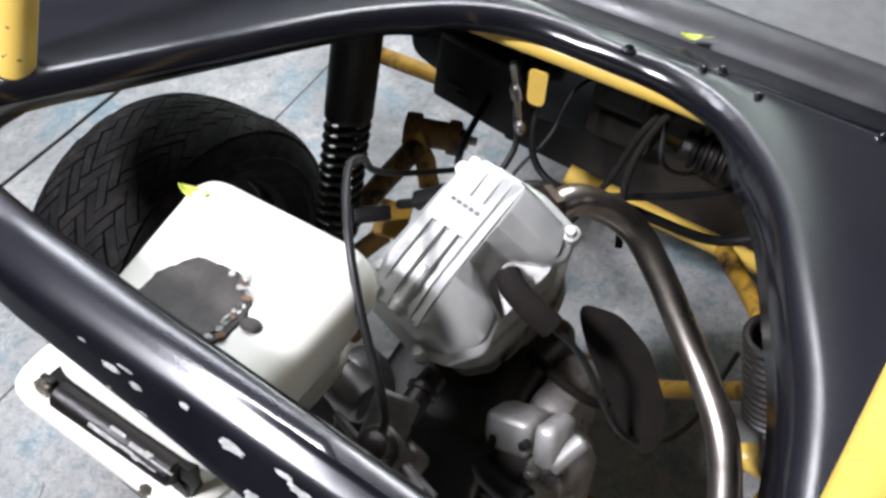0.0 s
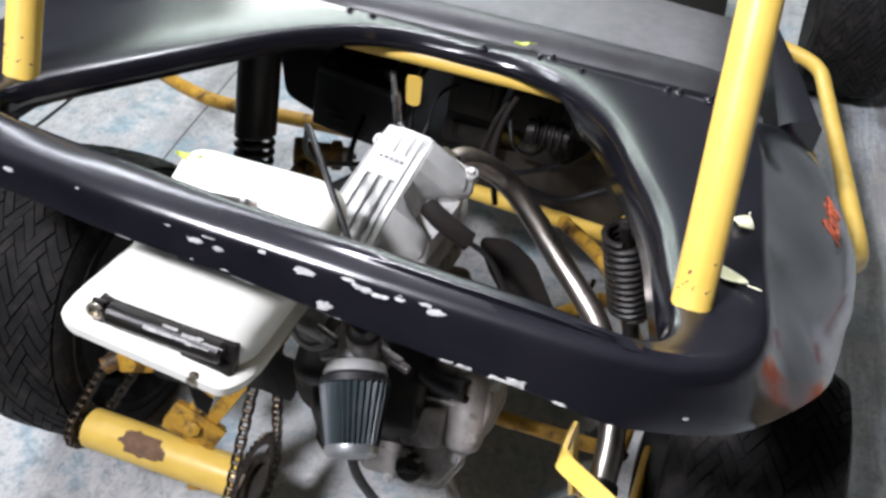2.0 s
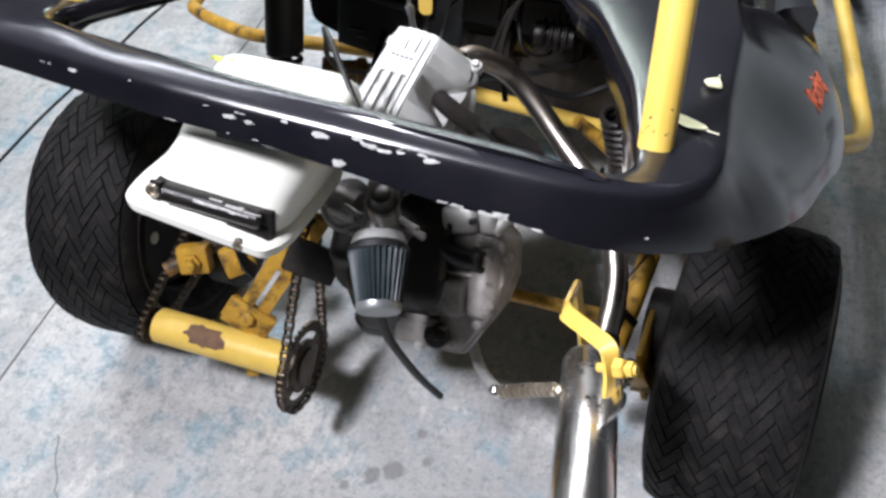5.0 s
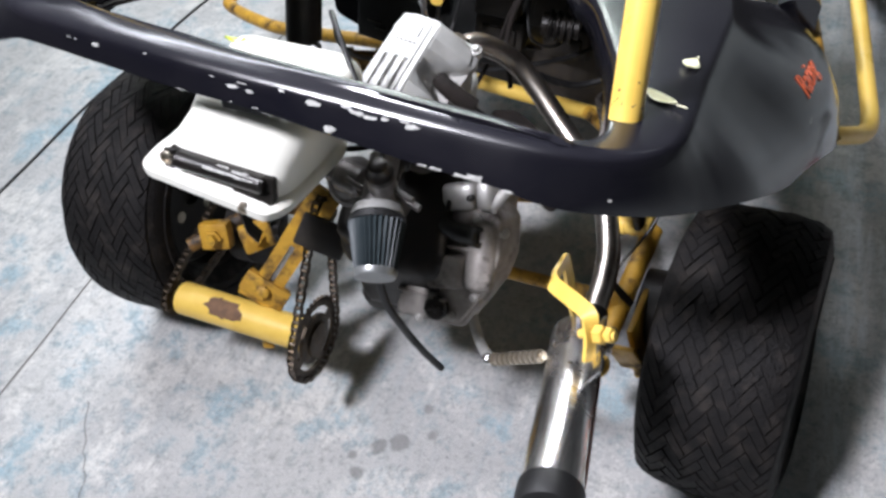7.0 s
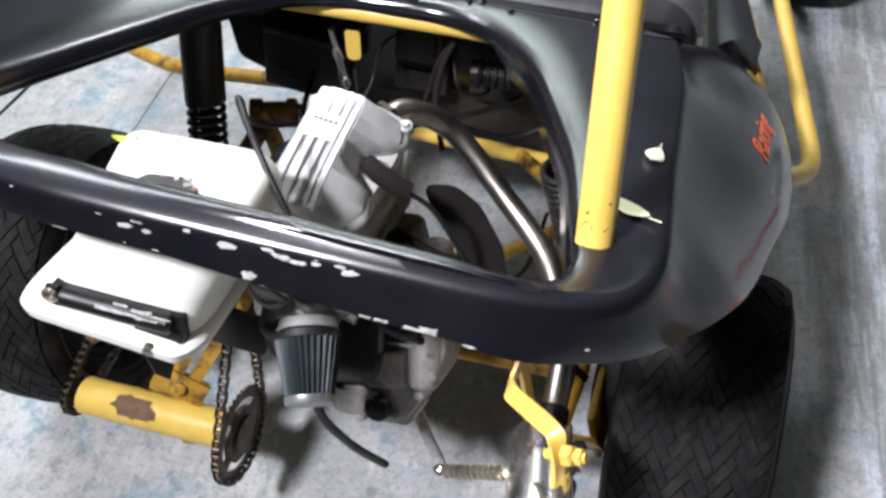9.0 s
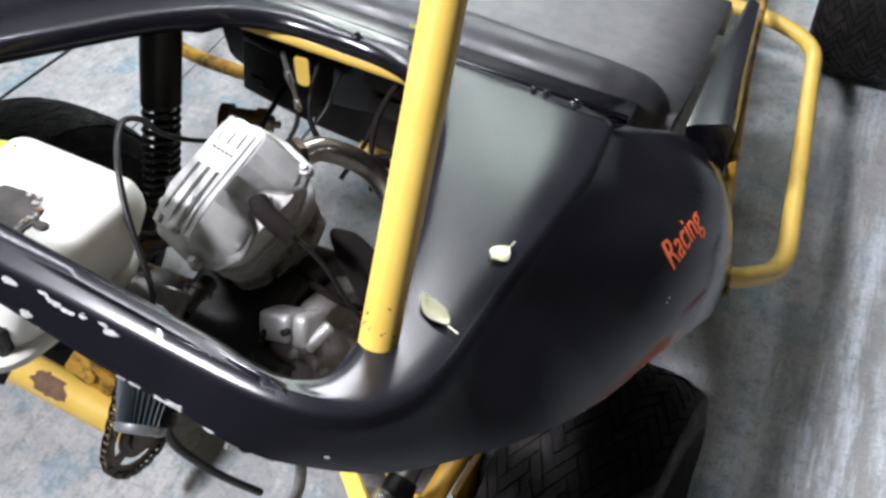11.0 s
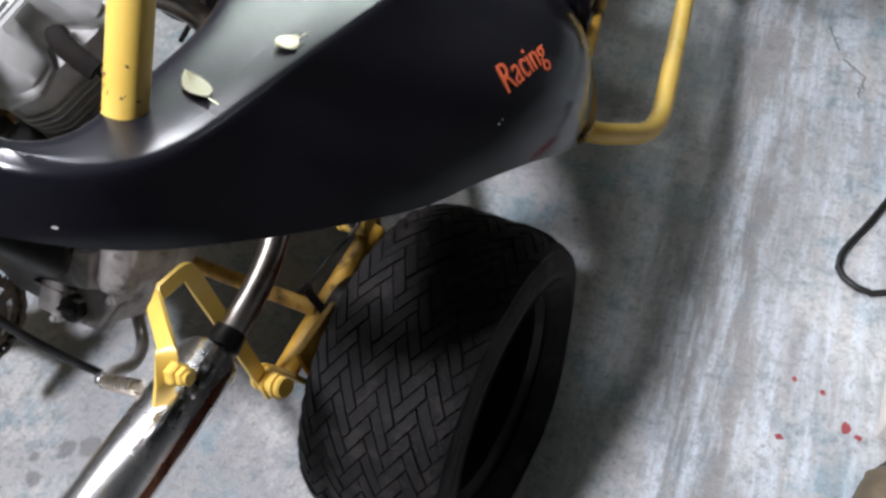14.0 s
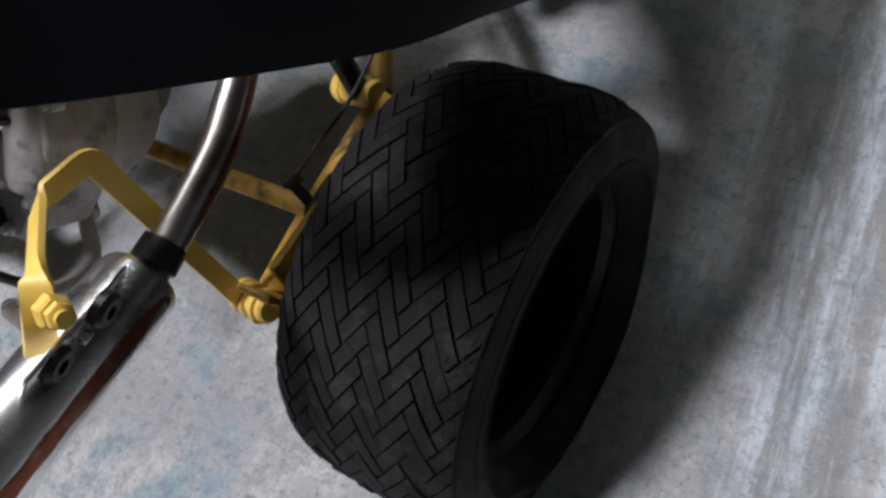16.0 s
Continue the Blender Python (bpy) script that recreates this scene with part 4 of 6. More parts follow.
part("raised_boss", slab([(-0.070, 0.086, 0.006), (-0.044, 0.092, 0.006), (-0.036, 0.040, 0.006), (-0.066, 0.032, 0.006)], 0.0, 0.010, 0.003), OILY_CAST, engine, "stepped panel beside the boss", 35)
part("raised_boss", slab([(-0.066, 0.018, 0.006), (-0.026, 0.022, 0.006), (-0.022, -0.022, 0.008), (-0.064, -0.030, 0.008)], 0.0, 0.008, 0.003), OILY_CAST, engine, "low panel", 35)
bm = bmesh.new()
lathe(bm, G(0.022, 0.150, -0.012), G(0.042, 0.046, -0.004) - G(0.022, 0.150, -0.012), [(0, 0.010), (0.004, 0.020), (0.010, 0.0245), (0.090, 0.0245), (0.100, 0.021), (0.107, 0.010), (0.109, 0.002)], 28)
part("round_bulge", bm, OILY_CAST, engine, "round cast bulge")
for x, z, sx, sz, turn in ((-0.012, 0.098, 0.075, 0.005, 12), (-0.036, 0.010, 0.080, 0.004, 8), (-0.046, 0.060, 0.004, 0.060, 6)):
    bm = bmesh.new()
    box(bm, GM(x, z, 0.004, turn), (sx, sz, 0.016), 0.0015, 1)
    part("rib", bm, OILY_CAST, engine)
bm = bmesh.new()
box(bm, GM(-0.036, 0.082, 0.012, 10), (0.020, 0.012, 0.018), 0.002, 1)
box(bm, GM(-0.020, 0.076, 0.016, 10), (0.010, 0.016, 0.016), 0.002, 1)
part("cable_clip", bm, BLACK_METAL, engine, "dark clip above the boss")
bm = bmesh.new()
lathe(bm, G(-0.009, -0.001, 0.0), GN, [(0, 0.0185), (0.009, 0.0185), (0.012, 0.016), (0.0125, 0.006), (0.016, 0.005), (0.016, 0.0005)], 20)
box(bm, GM(-0.009, -0.001, 0.015, 20), (0.030, 0.005, 0.006), 0.001, 1)
part("oil_plug", bm, BLACK_METAL, engine, "dark oil drain plug")
for x, z, d in ((-0.072, 0.024, -0.008), (-0.062, 0.094, 0.004), (0.040, 0.036, -0.004), (-0.030, -0.026, 0.004), (0.012, 0.150, 0.002), (-0.020, 0.012, 0.002), (0.016, -0.006, 0.0), (0.050, 0.140, -0.010)):
    bm = bmesh.new()
    cyl(bm, G(x, z, d - 0.01), G(x, z, d + 0.003), 0.0072, seg=14, bevel=0.001)
    bolt(bm, G(x, z, d + 0.003), GN, 0.0045, 0.004)
    part("gearbox_bolt", bm, ALUMINIUM, engine)
# bright cover on top: a body and a lobe, with a groove between
bm = bmesh.new()
box(bm, GM(-0.026, 0.170, -0.012, 22), (0.050, 0.040, 0.048), 0.008, 3)
part("top_cover", bm, ALUMINIUM, engine, "bright aluminium cover above the gearbox")
bm = bmesh.new()
box(bm, GM(0.012, 0.186, -0.012, 22), (0.024, 0.044, 0.052), 0.009, 3)
cyl(bm, G(0.034, 0.202, -0.02), G(0.026, 0.168, 0.004), 0.009, seg=18, bevel=0.003)
part("cover_lobe", bm, ALUMINIUM, engine, "lobed end of the bright cover")
bm = bmesh.new()
lathe(bm, G(-0.004, 0.178, 0.010), GN, [(0, 0.005), (0.010, 0.005), (0.011, 0.003)], 10)
part("cover_fitting", bm, BLACK_METAL, engine)
bm = bmesh.new()
cyl(bm, G(-0.036, 0.160, 0.010), G(-0.030, 0.150, 0.020), 0.004, seg=10)
part("cover_fitting", bm, BLACK_METAL, engine)
bm = bmesh.new()
tube(bm, smooth_path([G(-0.046, 0.132, -0.004), G(-0.030, 0.126, 0.010), G(-0.006, 0.124, 0.016), G(0.018, 0.128, 0.016)]), 0.0135, 14)
lathe(bm, G(0.018, 0.128, 0.016), G(0.030, 0.131, 0.020) - G(0.018, 0.128, 0.016), [(-0.002, 0.0150), (0.010, 0.0150), (0.011, 0.010), (0.006, 0.009), (0.006, 0.0005)], 20)
part("breather_elbow", bm, BLACK_RUBBER, engine, "black rubber breather elbow")
# left flank: black chain cover, dark round clutch housing
bm = bmesh.new()
lathe(bm, (-0.016, 0.186, 0.530), (-0.22, -0.80, 0.50), [(0, 0.034), (0.030, 0.036), (0.034, 0.034), (0.036, 0.028), (0.034, 0.024), (0.037, 0.020), (0.038, 0.0005)], 36)
part("starter_housing", bm, GREY_CAST, engine, "dark round starter housing")
bm = bmesh.new()
box(bm, Matrix.Translation((-0.022, 0.212, 0.385)) @ pose(0, 0, 0, 18, 6, 6), (0.100, 0.100, 0.200), 0.020, 3)
box(bm, Matrix.Translation((-0.010, 0.190, 0.300)) @ pose(0, 0, 0, 14, 0, 0), (0.080, 0.110, 0.070), 0.020, 3)
lathe(bm, (-0.030, 0.160, 0.415), (-0.25, -0.85, 0.45), [(0, 0.034), (0.010, 0.034), (0.014, 0.028), (0.014, 0.0005)], 28)
part("chain_cover", bm, BLACK_METAL, engine, "oily black chain cover")
bm = bmesh.new()
cyl(bm, (0.012, 0.150, 0.560), (-0.028, 0.158, 0.566), 0.022, seg=22, bevel=0.004)
cyl(bm, (-0.028, 0.158, 0.566), (-0.046, 0.162, 0.568), 0.015, seg=22, bevel=0.003)
part("starter_end", bm, GREY_CAST, engine, "small dirty end housing")
# spark plug cap, flap and leads
bm = bmesh.new()
tube(bm, smooth_path([(0.088, 0.290, 0.640), (0.100, 0.280, 0.638), (0.118, 0.275, 0.628), (0.140, 0.274, 0.612)]), 0.0125, 14, None)
part("plug_cap", bm, OLD_RUBBER, engine, "dull black rubber spark plug cap")
bm = bmesh.new()
tube(bm, smooth_path([(0.138, 0.274, 0.613), (0.170, 0.276, 0.575), (0.215, 0.285, 0.440), (0.26, 0.36, 0.36), (0.28, 0.48, 0.36)]), 0.0035, 8)
part("plug_lead", bm, BLACK_RUBBER, engine)
bm = bmesh.new()
flap = [(0.0, 0.0), (0.05, 0.018), (0.085, 0.0), (0.115, -0.055), (0.118, -0.105), (0.098, -0.128), (0.075, -0.110), (0.02, -0.040)]
fo, fx, fy = V((0.128, 0.350, 0.545)), V((0.90, 0.05, -0.35)).normalized(), V((-0.1, 0.45, 0.85)).normalized()
fn = fx.cross(fy)
ring = rounded_poly([(x, y, 0.035) for x, y in flap], 6)
rings(bm, [[fo + fx * p.x + fy * p.y + fn * (t + 0.010 * math.sin(p.x * 25)) for p in ring] for t in (0, 0.003)])
part("mud_flap", bm, OLD_RUBBER, engine, "curled black rubber flap beside the cylinder")

# carburettor and its cable
carb = new("carburettor")
carb.parent = kart
tagged(carb, "grey cast carburettor with a cable cap")
bm = bmesh.new()
cyl(bm, (0.078, 0.094, 0.648), (0.066, 0.112, 0.560), 0.019, seg=22, bevel=0.003)
cyl(bm, (0.058, 0.150, 0.622), (0.064, 0.085, 0.594), 0.020, seg=22, bevel=0.003)
box(bm, Matrix.Translation((0.064, 0.116, 0.562)) @ pose(0, 0, 0, 12, 0, -12), (0.046, 0.044, 0.04), 0.008, 3)
part("carb_body", bm, GREY_CAST, carb, "dirty cast carburettor body")
bm = bmesh.new()
lathe(bm, (0.080, 0.091, 0.645), (0.12, -0.2, 0.95), [(0, 0.0185), (0.008, 0.0185), (0.011, 0.015), (0.020, 0.012), (0.024, 0.012), (0.026, 0.009), (0.027, 0.003)], 24)
part("cable_cap", bm, BLACK_METAL, carb, "dark cable cap")
bm = bmesh.new()
for p, q, r in (((0.088, 0.105, 0.598), (0.122, 0.095, 0.590), 0.005), ((0.086, 0.100, 0.615), (0.118, 0.090, 0.610), 0.004), ((0.04, 0.105, 0.60), (0.012, 0.115, 0.605), 0.004), ((0.042, 0.100, 0.585), (0.02, 0.10, 0.575), 0.006)):
    cyl(bm, p, q, r, seg=12, bevel=0.001)
    part("fitting", bm, GREY_CAST, carb)
    bm = bmesh.new()
bm = bmesh.new()
tube(bm, smooth_path([(0.060, 0.195, 0.580), (0.060, 0.175, 0.585), (0.060, 0.160, 0.588), (0.062, 0.140, 0.590)]), 0.012, 16)
lathe(bm, (0.060, 0.180, 0.584), (0.0, -1, -0.1), [(0, 0.016), (0.006, 0.016), (0.007, 0.013)], 18)
part("intake", bm, BLACK_METAL, carb, "short intake stub")
bm = bmesh.new()
tube(bm, smooth_path([(0.084, 0.088, 0.664), (0.082, 0.108, 0.672), (0.067, 0.127, 0.697), (0.043, 0.153, 0.736), (0.015, 0.188, 0.764), (-0.012, 0.225, 0.772), (-0.034, 0.258, 0.760), (-0.060, 0.300, 0.715), (-0.085, 0.335, 0.655), (-0.10, 0.40, 0.58), (-0.08, 0.50, 0.50)]), 0.0036, 10)
part("throttle_cable", bm, BLACK_RUBBER, carb, "black looping throttle cable")
bm = bmesh.new()
tube(bm, smooth_path([(0.072, 0.118, 0.545), (0.060, 0.062, 0.505), (0.066, 0.040, 0.455), (0.078, 0.045, 0.385), (0.088, 0.062, 0.305), (0.100, 0.083, 0.226)]), 0.0058, 12)
part("overflow_hose", bm, BLACK_RUBBER, carb, "black rubber overflow hose hanging down")

# air filter
filt = new("air_filter")
filt.parent = kart
tagged(filt, "conical pleated air filter with a silver end cap")
FA, FB = V((0.067, 0.080, 0.582)), V((0.087, 0.004, 0.548))
fd = (FB - FA).normalized()
bm = bmesh.new()
m = frame_of(fd)
loops = []
for a, r in ((0.010, 0.0385), (0.076, 0.0270)):
    loops.append([FA + m @ V(((r - 0.0046 * (k % 2)) * math.cos(2 * math.pi * k / 64), (r - 0.0046 * (k % 2)) * math.sin(2 * math.pi * k / 64), a)) for k in range(64)])
rings(bm, loops)
part("pleats", bm, FILTER, filt, "blue-grey pleated filter wall", 20)
bm = bmesh.new()
seam = m @ V((0.15, -0.99, 0)).normalized()
p0, p1 = FA + fd * 0.012 + seam * 0.0383, FA + fd * 0.074 + seam * 0.0274
strip(bm, [p0, p0.lerp(p1, 0.5), p1], fd.cross(seam), 0.0032, 0.002)
part("seam", bm, ZINC, filt, "bright metal seam")
bm = bmesh.new()
lathe(bm, FA + fd * 0.074, fd, [(0, 0.0270), (0.001, 0.0282), (0.007, 0.0278), (0.010, 0.0262), (0.011, 0.022), (0.0112, 0.0005)], 40)
part("end_cap", bm, END_GREY, filt, "plain silver end cap")
bm = bmesh.new()
lathe(bm, FA, fd, [(-0.014, 0.024), (0.0, 0.029), (0.004, 0.037), (0.012, 0.038), (0.013, 0.034)], 36)
part("collar", bm, BLACK_RUBBER, filt, "black rubber collar")
bm = bmesh.new()
lathe(bm, FA - fd * 0.012, fd, [(0, 0.0305), (0.001, 0.0315), (0.012, 0.0350), (0.013, 0.0340), (0.013, 0.0300), (0, 0.0265)], 32)
box(bm, Matrix.Translation(FA - fd * 0.006 + seam * 0.0365 + m @ V((-0.006, 0, 0))) @ m.to_4x4(), (0.030, 0.010, 0.012), 0.002)
part("hose_clamp", bm, COVER_SILVER, filt, "bright worm-drive hose clamp")

# ---- exhaust ----
exhaust = new("exhaust")
exhaust.parent = kart
tagged(exhaust, "bare steel exhaust with a polished silencer")
bm = bmesh.new()
path = smooth_path([(0.080, 0.392, 0.618), (0.100, 0.425, 0.606), (0.149, 0.454, 0.548), (0.228, 0.405, 0.478), (0.300, 0.332, 0.437), (0.334, 0.24, 0.424), (0.343, 0.17, 0.416), (0.338, 0.085, 0.405)])
tube(bm, path, 0.0165, 18)
part("exhaust_pipe", bm, PIPE, exhaust, "bent heat-stained steel pipe")
bm = bmesh.new()
lathe(bm, (0.080, 0.390, 0.618), (0.5, 0.8, -0.3), [(-0.006, 0.026), (0.004, 0.026), (0.005, 0.019)], 6)
part("flange", bm, DARK_IRON, exhaust)
MD = V((0.115, -0.943, 0.312)).normalized()
MP = V((0.3265, 0.0915, 0.3935))
bm = bmesh.new()
lathe(bm, MP, MD, [(0, 0.018), (0.004, 0.028), (0.010, 0.0345), (0.016, 0.036), (0.295, 0.036), (0.297, 0.035)], 44)
part("muffler", bm, CHROME, exhaust, "polished steel silencer tube with brown heat marks")
bm = bmesh.new()
lathe(bm, MP + MD * 0.290, MD, [(0, 0.0375), (0.026, 0.0375), (0.032, 0.034), (0.033, 0.018), (0.028, 0.015), (0.012, 0.014), (0.012, 0.0005)], 44)
part("end_ring", bm, BLACK_RUBBER, exhaust, "black ring end cap with a round outlet")
bm = bmesh.new()
lathe(bm, (0.341, 0.118, 0.411), (-0.05, -0.98, -0.1), [(0, 0.0195), (0.022, 0.0205), (0.024, 0.017)], 24)
part("joint_clamp", bm, BLACK_METAL, exhaust, "black clamp at the pipe joint")
G1, G2 = V((0.376, 0.035, 0.476)), V((0.370, -0.012, 0.480))
gm = G1.lerp(G2, 0.5)
out = (gm - MP) - MD * (gm - MP).dot(MD)
out.normalize()
flat = MD.cross(out)
flat = flat if flat.x > 0 else -flat
bm = bmesh.new()
box(bm, Matrix.Translation(gm - out * 0.014 - MD * 0.006 - flat * 0.004) @ Matrix((MD, out, MD.cross(out))).transposed().to_4x4(), (0.112, 0.046, 0.005), 0.002)
part("mount_tab", bm, CHROME, exhaust, "polished mounting tab")
for p in (G1, G2):
    bm = bmesh.new()
    lathe(bm, p - flat * 0.002, flat + out * 0.25, [(0, 0.0135), (0.007, 0.0145), (0.011, 0.0115), (0.011, 0.006), (0.007, 0.005), (0.007, 0.0005)], 22)
    part("rubber_grommet", bm, BLACK_RUBBER, exhaust, "black rubber mounting grommet")
bm = bmesh.new()
bolt(bm, gm + flat * 0.001 + out * 0.004, flat, 0.0055, 0.006)
part("tab_bolt", bm, CHROME, exhaust)

SCORCH = material("red_scorched_steel", (0.30, 0.095, 0.05), 0.34, second=(0.20, 0.06, 0.035), grain=30, metal=0.7, stain=(0.42, 0.26, 0.18), stain_scale=25, stain_range=(0.5, 0.7))


def scorch(line, r, side, half, parent):
    """A patch of discoloured skin along one side of a tube, ragged at its edges."""
    bm = bmesh.new()
    rows = []
    for k, q in enumerate(line):
        d = (line[min(k + 1, len(line) - 1)] - line[max(k - 1, 0)]).normalized()
        a = (V(side) - d * d.dot(V(side))).normalized()
        b = d.cross(a)
        t = k / (len(line) - 1)
        wide = half * (1 + 0.35 * noise.noise(V((t * 9, r * 50, 1)))) * min(1, 8 * t, 8 * (1 - t) + 0.05) + 0.01
        rows.append([q + (r + 0.0006) * (math.cos(x * wide) * a + math.sin(x * wide) * b) for x in (-1, -0.5, 0, 0.5, 1)])
    rings(bm, rows, False, False)
    part("heat_stain", bm, SCORCH, parent, "red-brown heat stain along the steel", outward=False)


scorch([q for q in path if q.y < 0.36 and q.y > 0.13], 0.0165, (1, 0.25, -0.05), 0.36, exhaust)
scorch([MP + MD * (0.02 + 0.27 * k / 30) for k in range(31)], 0.036, (1, 0.2, 0.12), 0.17, exhaust)

# muffler hanger
bm = bmesh.new()
strip(bm, rounded_path([(0.318, 0.150, 0.185), (0.299, 0.136, 0.490), (0.292, 0.087, 0.498), (0.355, 0.031, 0.524), (0.360, 0.012, 0.507), (0.362, -0.010, 0.484)], 0.010, 4), (0.12, 1.0, 0.45), 0.021, 0.005)
part("muffler_hanger", bm, YELLOW, kart, "bent yellow flat-bar silencer hanger")
bm = bmesh.new()
cyl(bm, (0.345, 0.018, 0.497), (0.390, 0.012, 0.515), 0.006, seg=14)
lathe(bm, (0.366, 0.016, 0.505), (0.85, -0.15, 0.4), [(0, 0.0125), (0.010, 0.0125), (0.012, 0.010)], 6)
lathe(bm, (0.380, 0.014, 0.511), (0.85, -0.15, 0.4), [(0, 0.010), (0.007, 0.010), (0.008, 0.008)], 6)
part("hanger_bolt", bm, YELLOW, kart, "yellow painted bolt and nut")

# ---- jackshaft, chains ----
JA, JB = V((-0.424, 0.116, 0.214)), V((-0.163, 0.104, 0.197))
JD = (JB - JA).normalized()
bm = bmesh.new()
cyl(bm, JA, JB, 0.031, seg=36, bevel=0.002)
jack = part("jackshaft_tube", bm, YELLOW, kart, "yellow painted jackshaft tube with a rusty scar")
cx = (JB - JA).length * 0.40
e1 = V((0, -0.42, 0.91))
e1 = (e1 - JD * e1.dot(JD)).normalized()
e2 = JD.cross(e1)
bmv = bmesh.new()
grid = {}
for a in range(13):
    for b in range(11):
        s, t = a / 6 - 1, b / 5 - 1
        edge = 1 + 0.30 * noise.noise(V((s * 2, t * 2, 0.7)))
        if (s / edge) ** 2 + (t / edge) ** 2 < 1.0:
            th = t * 0.66
            p = JA + JD * (cx + s * 0.040) + 0.0316 * (math.cos(th) * e1 + math.sin(th) * e2)
            grid[a, b] = bmv.verts.new(p)
for a in range(12):
    for b in range(10):
        q = [grid.get(k) for k in ((a, b), (a + 1, b), (a + 1, b + 1), (a, b + 1))]
        q = [v for v in q if v]
        if len(q) >= 3:
            bmv.faces.new(q)
part("rust_patch", bmv, RUST, jack, "brown rusty scar with flaked edges")


def chain_loop(c0, r0, c1, r1, axis, pitch=0.0127):
    """Link midpoints and directions of a chain round two sprockets."""
    ax = V(axis).normalized()
    c0, c1 = V(c0), V(c1)
    d = (c1 - c0)
    d -= ax * d.dot(ax)
    dist = d.length
    e = d.normalized()
    n = ax.cross(e)
    k = math.acos(max(-1, min(1, (r0 - r1) / dist)))
    pts = []
    for i in range(25):
        a = k + (2 * math.pi - 2 * k) * i / 24
        pts.append(c0 + r0 * (math.cos(a) * e + math.sin(a) * n))
    for i in range(25):
        a = -k + 2 * k * i / 24
        pts.append(c0 + d + r1 * (math.cos(a) * e + math.sin(a) * n))
    pts.append(pts[0])
    cum = [0.0]
    for p, q in zip(pts, pts[1:]):
        cum.append(cum[-1] + (q - p).length)
    count = int(cum[-1] / pitch)
    out, j = [], 0
    for i in range(count):
        s = cum[-1] * i / count
        while cum[j + 1] < s:
            j += 1
        t = (s - cum[j]) / max(1e-9, cum[j + 1] - cum[j])
        out.append((pts[j].lerp(pts[j + 1], t), (pts[j + 1] - pts[j]).normalized()))
    return out


def chain(name, parent, c0, r0, c1, r1, axis, label):
    bm = bmesh.new()
    ax = V(axis).normalized()
    for i, (p, d) in enumerate(chain_loop(c0, r0, c1, r1, axis)):
        n = ax.cross(d)
        m = Matrix((d, n, ax)).transposed().to_4x4()
        w = 0.0046 if i % 2 else 0.0062
        for s in (-1, 1):
            box(bm, Matrix.Translation(p + ax * s * w) @ m, (0.0165, 0.0105, 0.0016), 0.0012, 1)
        cyl(bm, p - ax * 0.007 - d * 0.0063, p + ax * 0.007 - d * 0.0063, 0.0036, seg=8)
    part(name, bm, DARK_IRON, parent, label)


def sprocket(name, parent, c, axis, r, teeth, label, holes=6):
    """A toothed plate with round windows left open between its spokes."""
    bm = bmesh.new()
    m = frame_of(axis)
    n = teeth * 4
    prof = [r + (0.004 if k % 4 in (1, 2) else -0.002) for k in range(n)]

    def ring(rad, z):
        return [V(c) + m @ V(((rad[k] if isinstance(rad, list) else rad) * math.cos(2 * math.pi * k / n), (rad[k] if isinstance(rad, list) else rad) * math.sin(2 * math.pi * k / n), z)) for k in range(n)]
    rings(bm, [ring(r * 0.80, -0.002), ring(prof, -0.0015), ring(prof, 0.0015), ring(r * 0.80, 0.002), ring(r * 0.80, -0.002)], True, False)
    for k in range(holes):
        a = 2 * math.pi * k / holes
        d = m @ V((math.cos(a), math.sin(a), 0))
        strip(bm, [V(c) + d * r * 0.40, V(c) + d * r * 0.82], d.cross(V(axis)), r * 0.26, 0.0036)
    lathe(bm, V(c) - V(axis).normalized() * 0.004, axis, [(0, r * 0.30), (0, r * 0.62), (0.007, r * 0.62), (0.009, r * 0.44), (0.014, r * 0.42), (0.016, r * 0.24), (0.016, 0.0005)], 28)
    for k in range(4):
        a = 2 * math.pi * k / 4 + 0.5
        bolt(bm, V(c) + m @ V((r * 0.38 * math.cos(a), r * 0.38 * math.sin(a), 0.004)), axis, 0.0045, 0.004)
    part(name, bm, DARK_IRON, parent, label)


SR = JB + JD * 0.014
sprocket("driven_sprocket", kart, SR, JD, 0.074, 40, "rusty steel chain sprocket with open spokes", 4)
chain("drive_chain", kart, SR, 0.0765, V((-0.088, 0.215, 0.400)), 0.024, JD, "oily roller chain from engine to jackshaft")
SL = JA - JD * 0.014
sprocket("small_sprocket", kart, SL, -JD, 0.030, 17, "oily steel sprocket at the tube's end")
chain("wheel_chain", kart, SL, 0.0325, V((-0.436, 0.345, 0.245)), 0.058, JD, "oily roller chain running to the wheel")

bm = bmesh.new()
box(bm, Matrix.Translation((-0.108, 0.172, 0.398)) @ pose(0, 0, 0, -34, 30, 8), (0.082, 0.016, 0.056), 0.005)
part("chain_guard", bm, DUSTY, kart, "greasy dark guard over the chain")

# slotted adjuster plate under the tank
bm = bmesh.new()
pa, pb = V((-0.252, 0.136, 0.250)), V((-0.120, 0.240, 0.430))
pd = (pb - pa).normalized()
pn = V((0.35, -0.75, 0.55)).normalized()
pw = pd.cross(pn).normalized()
for s in (-1, 1):
    strip(bm, [pa + pw * s * 0.0145, pb + pw * s * 0.0145], pw, 0.021, 0.008)
strip(bm, [pa - pd * 0.022, pa + pd * 0.035], pw, 0.078, 0.006)
strip(bm, [pb - pd * 0.125, pb], pw, 0.052, 0.0092)
part("adjuster_plate", bm, OLD_YELLOW, kart, "yellow slotted chain adjuster plate")
bm = bmesh.new()
box(bm, Matrix.Translation(pa + pd * 0.012 - pn * -0.006) @ Matrix((pw, pd, pn)).transposed().to_4x4(), (0.085, 0.045, 0.012), 0.003)
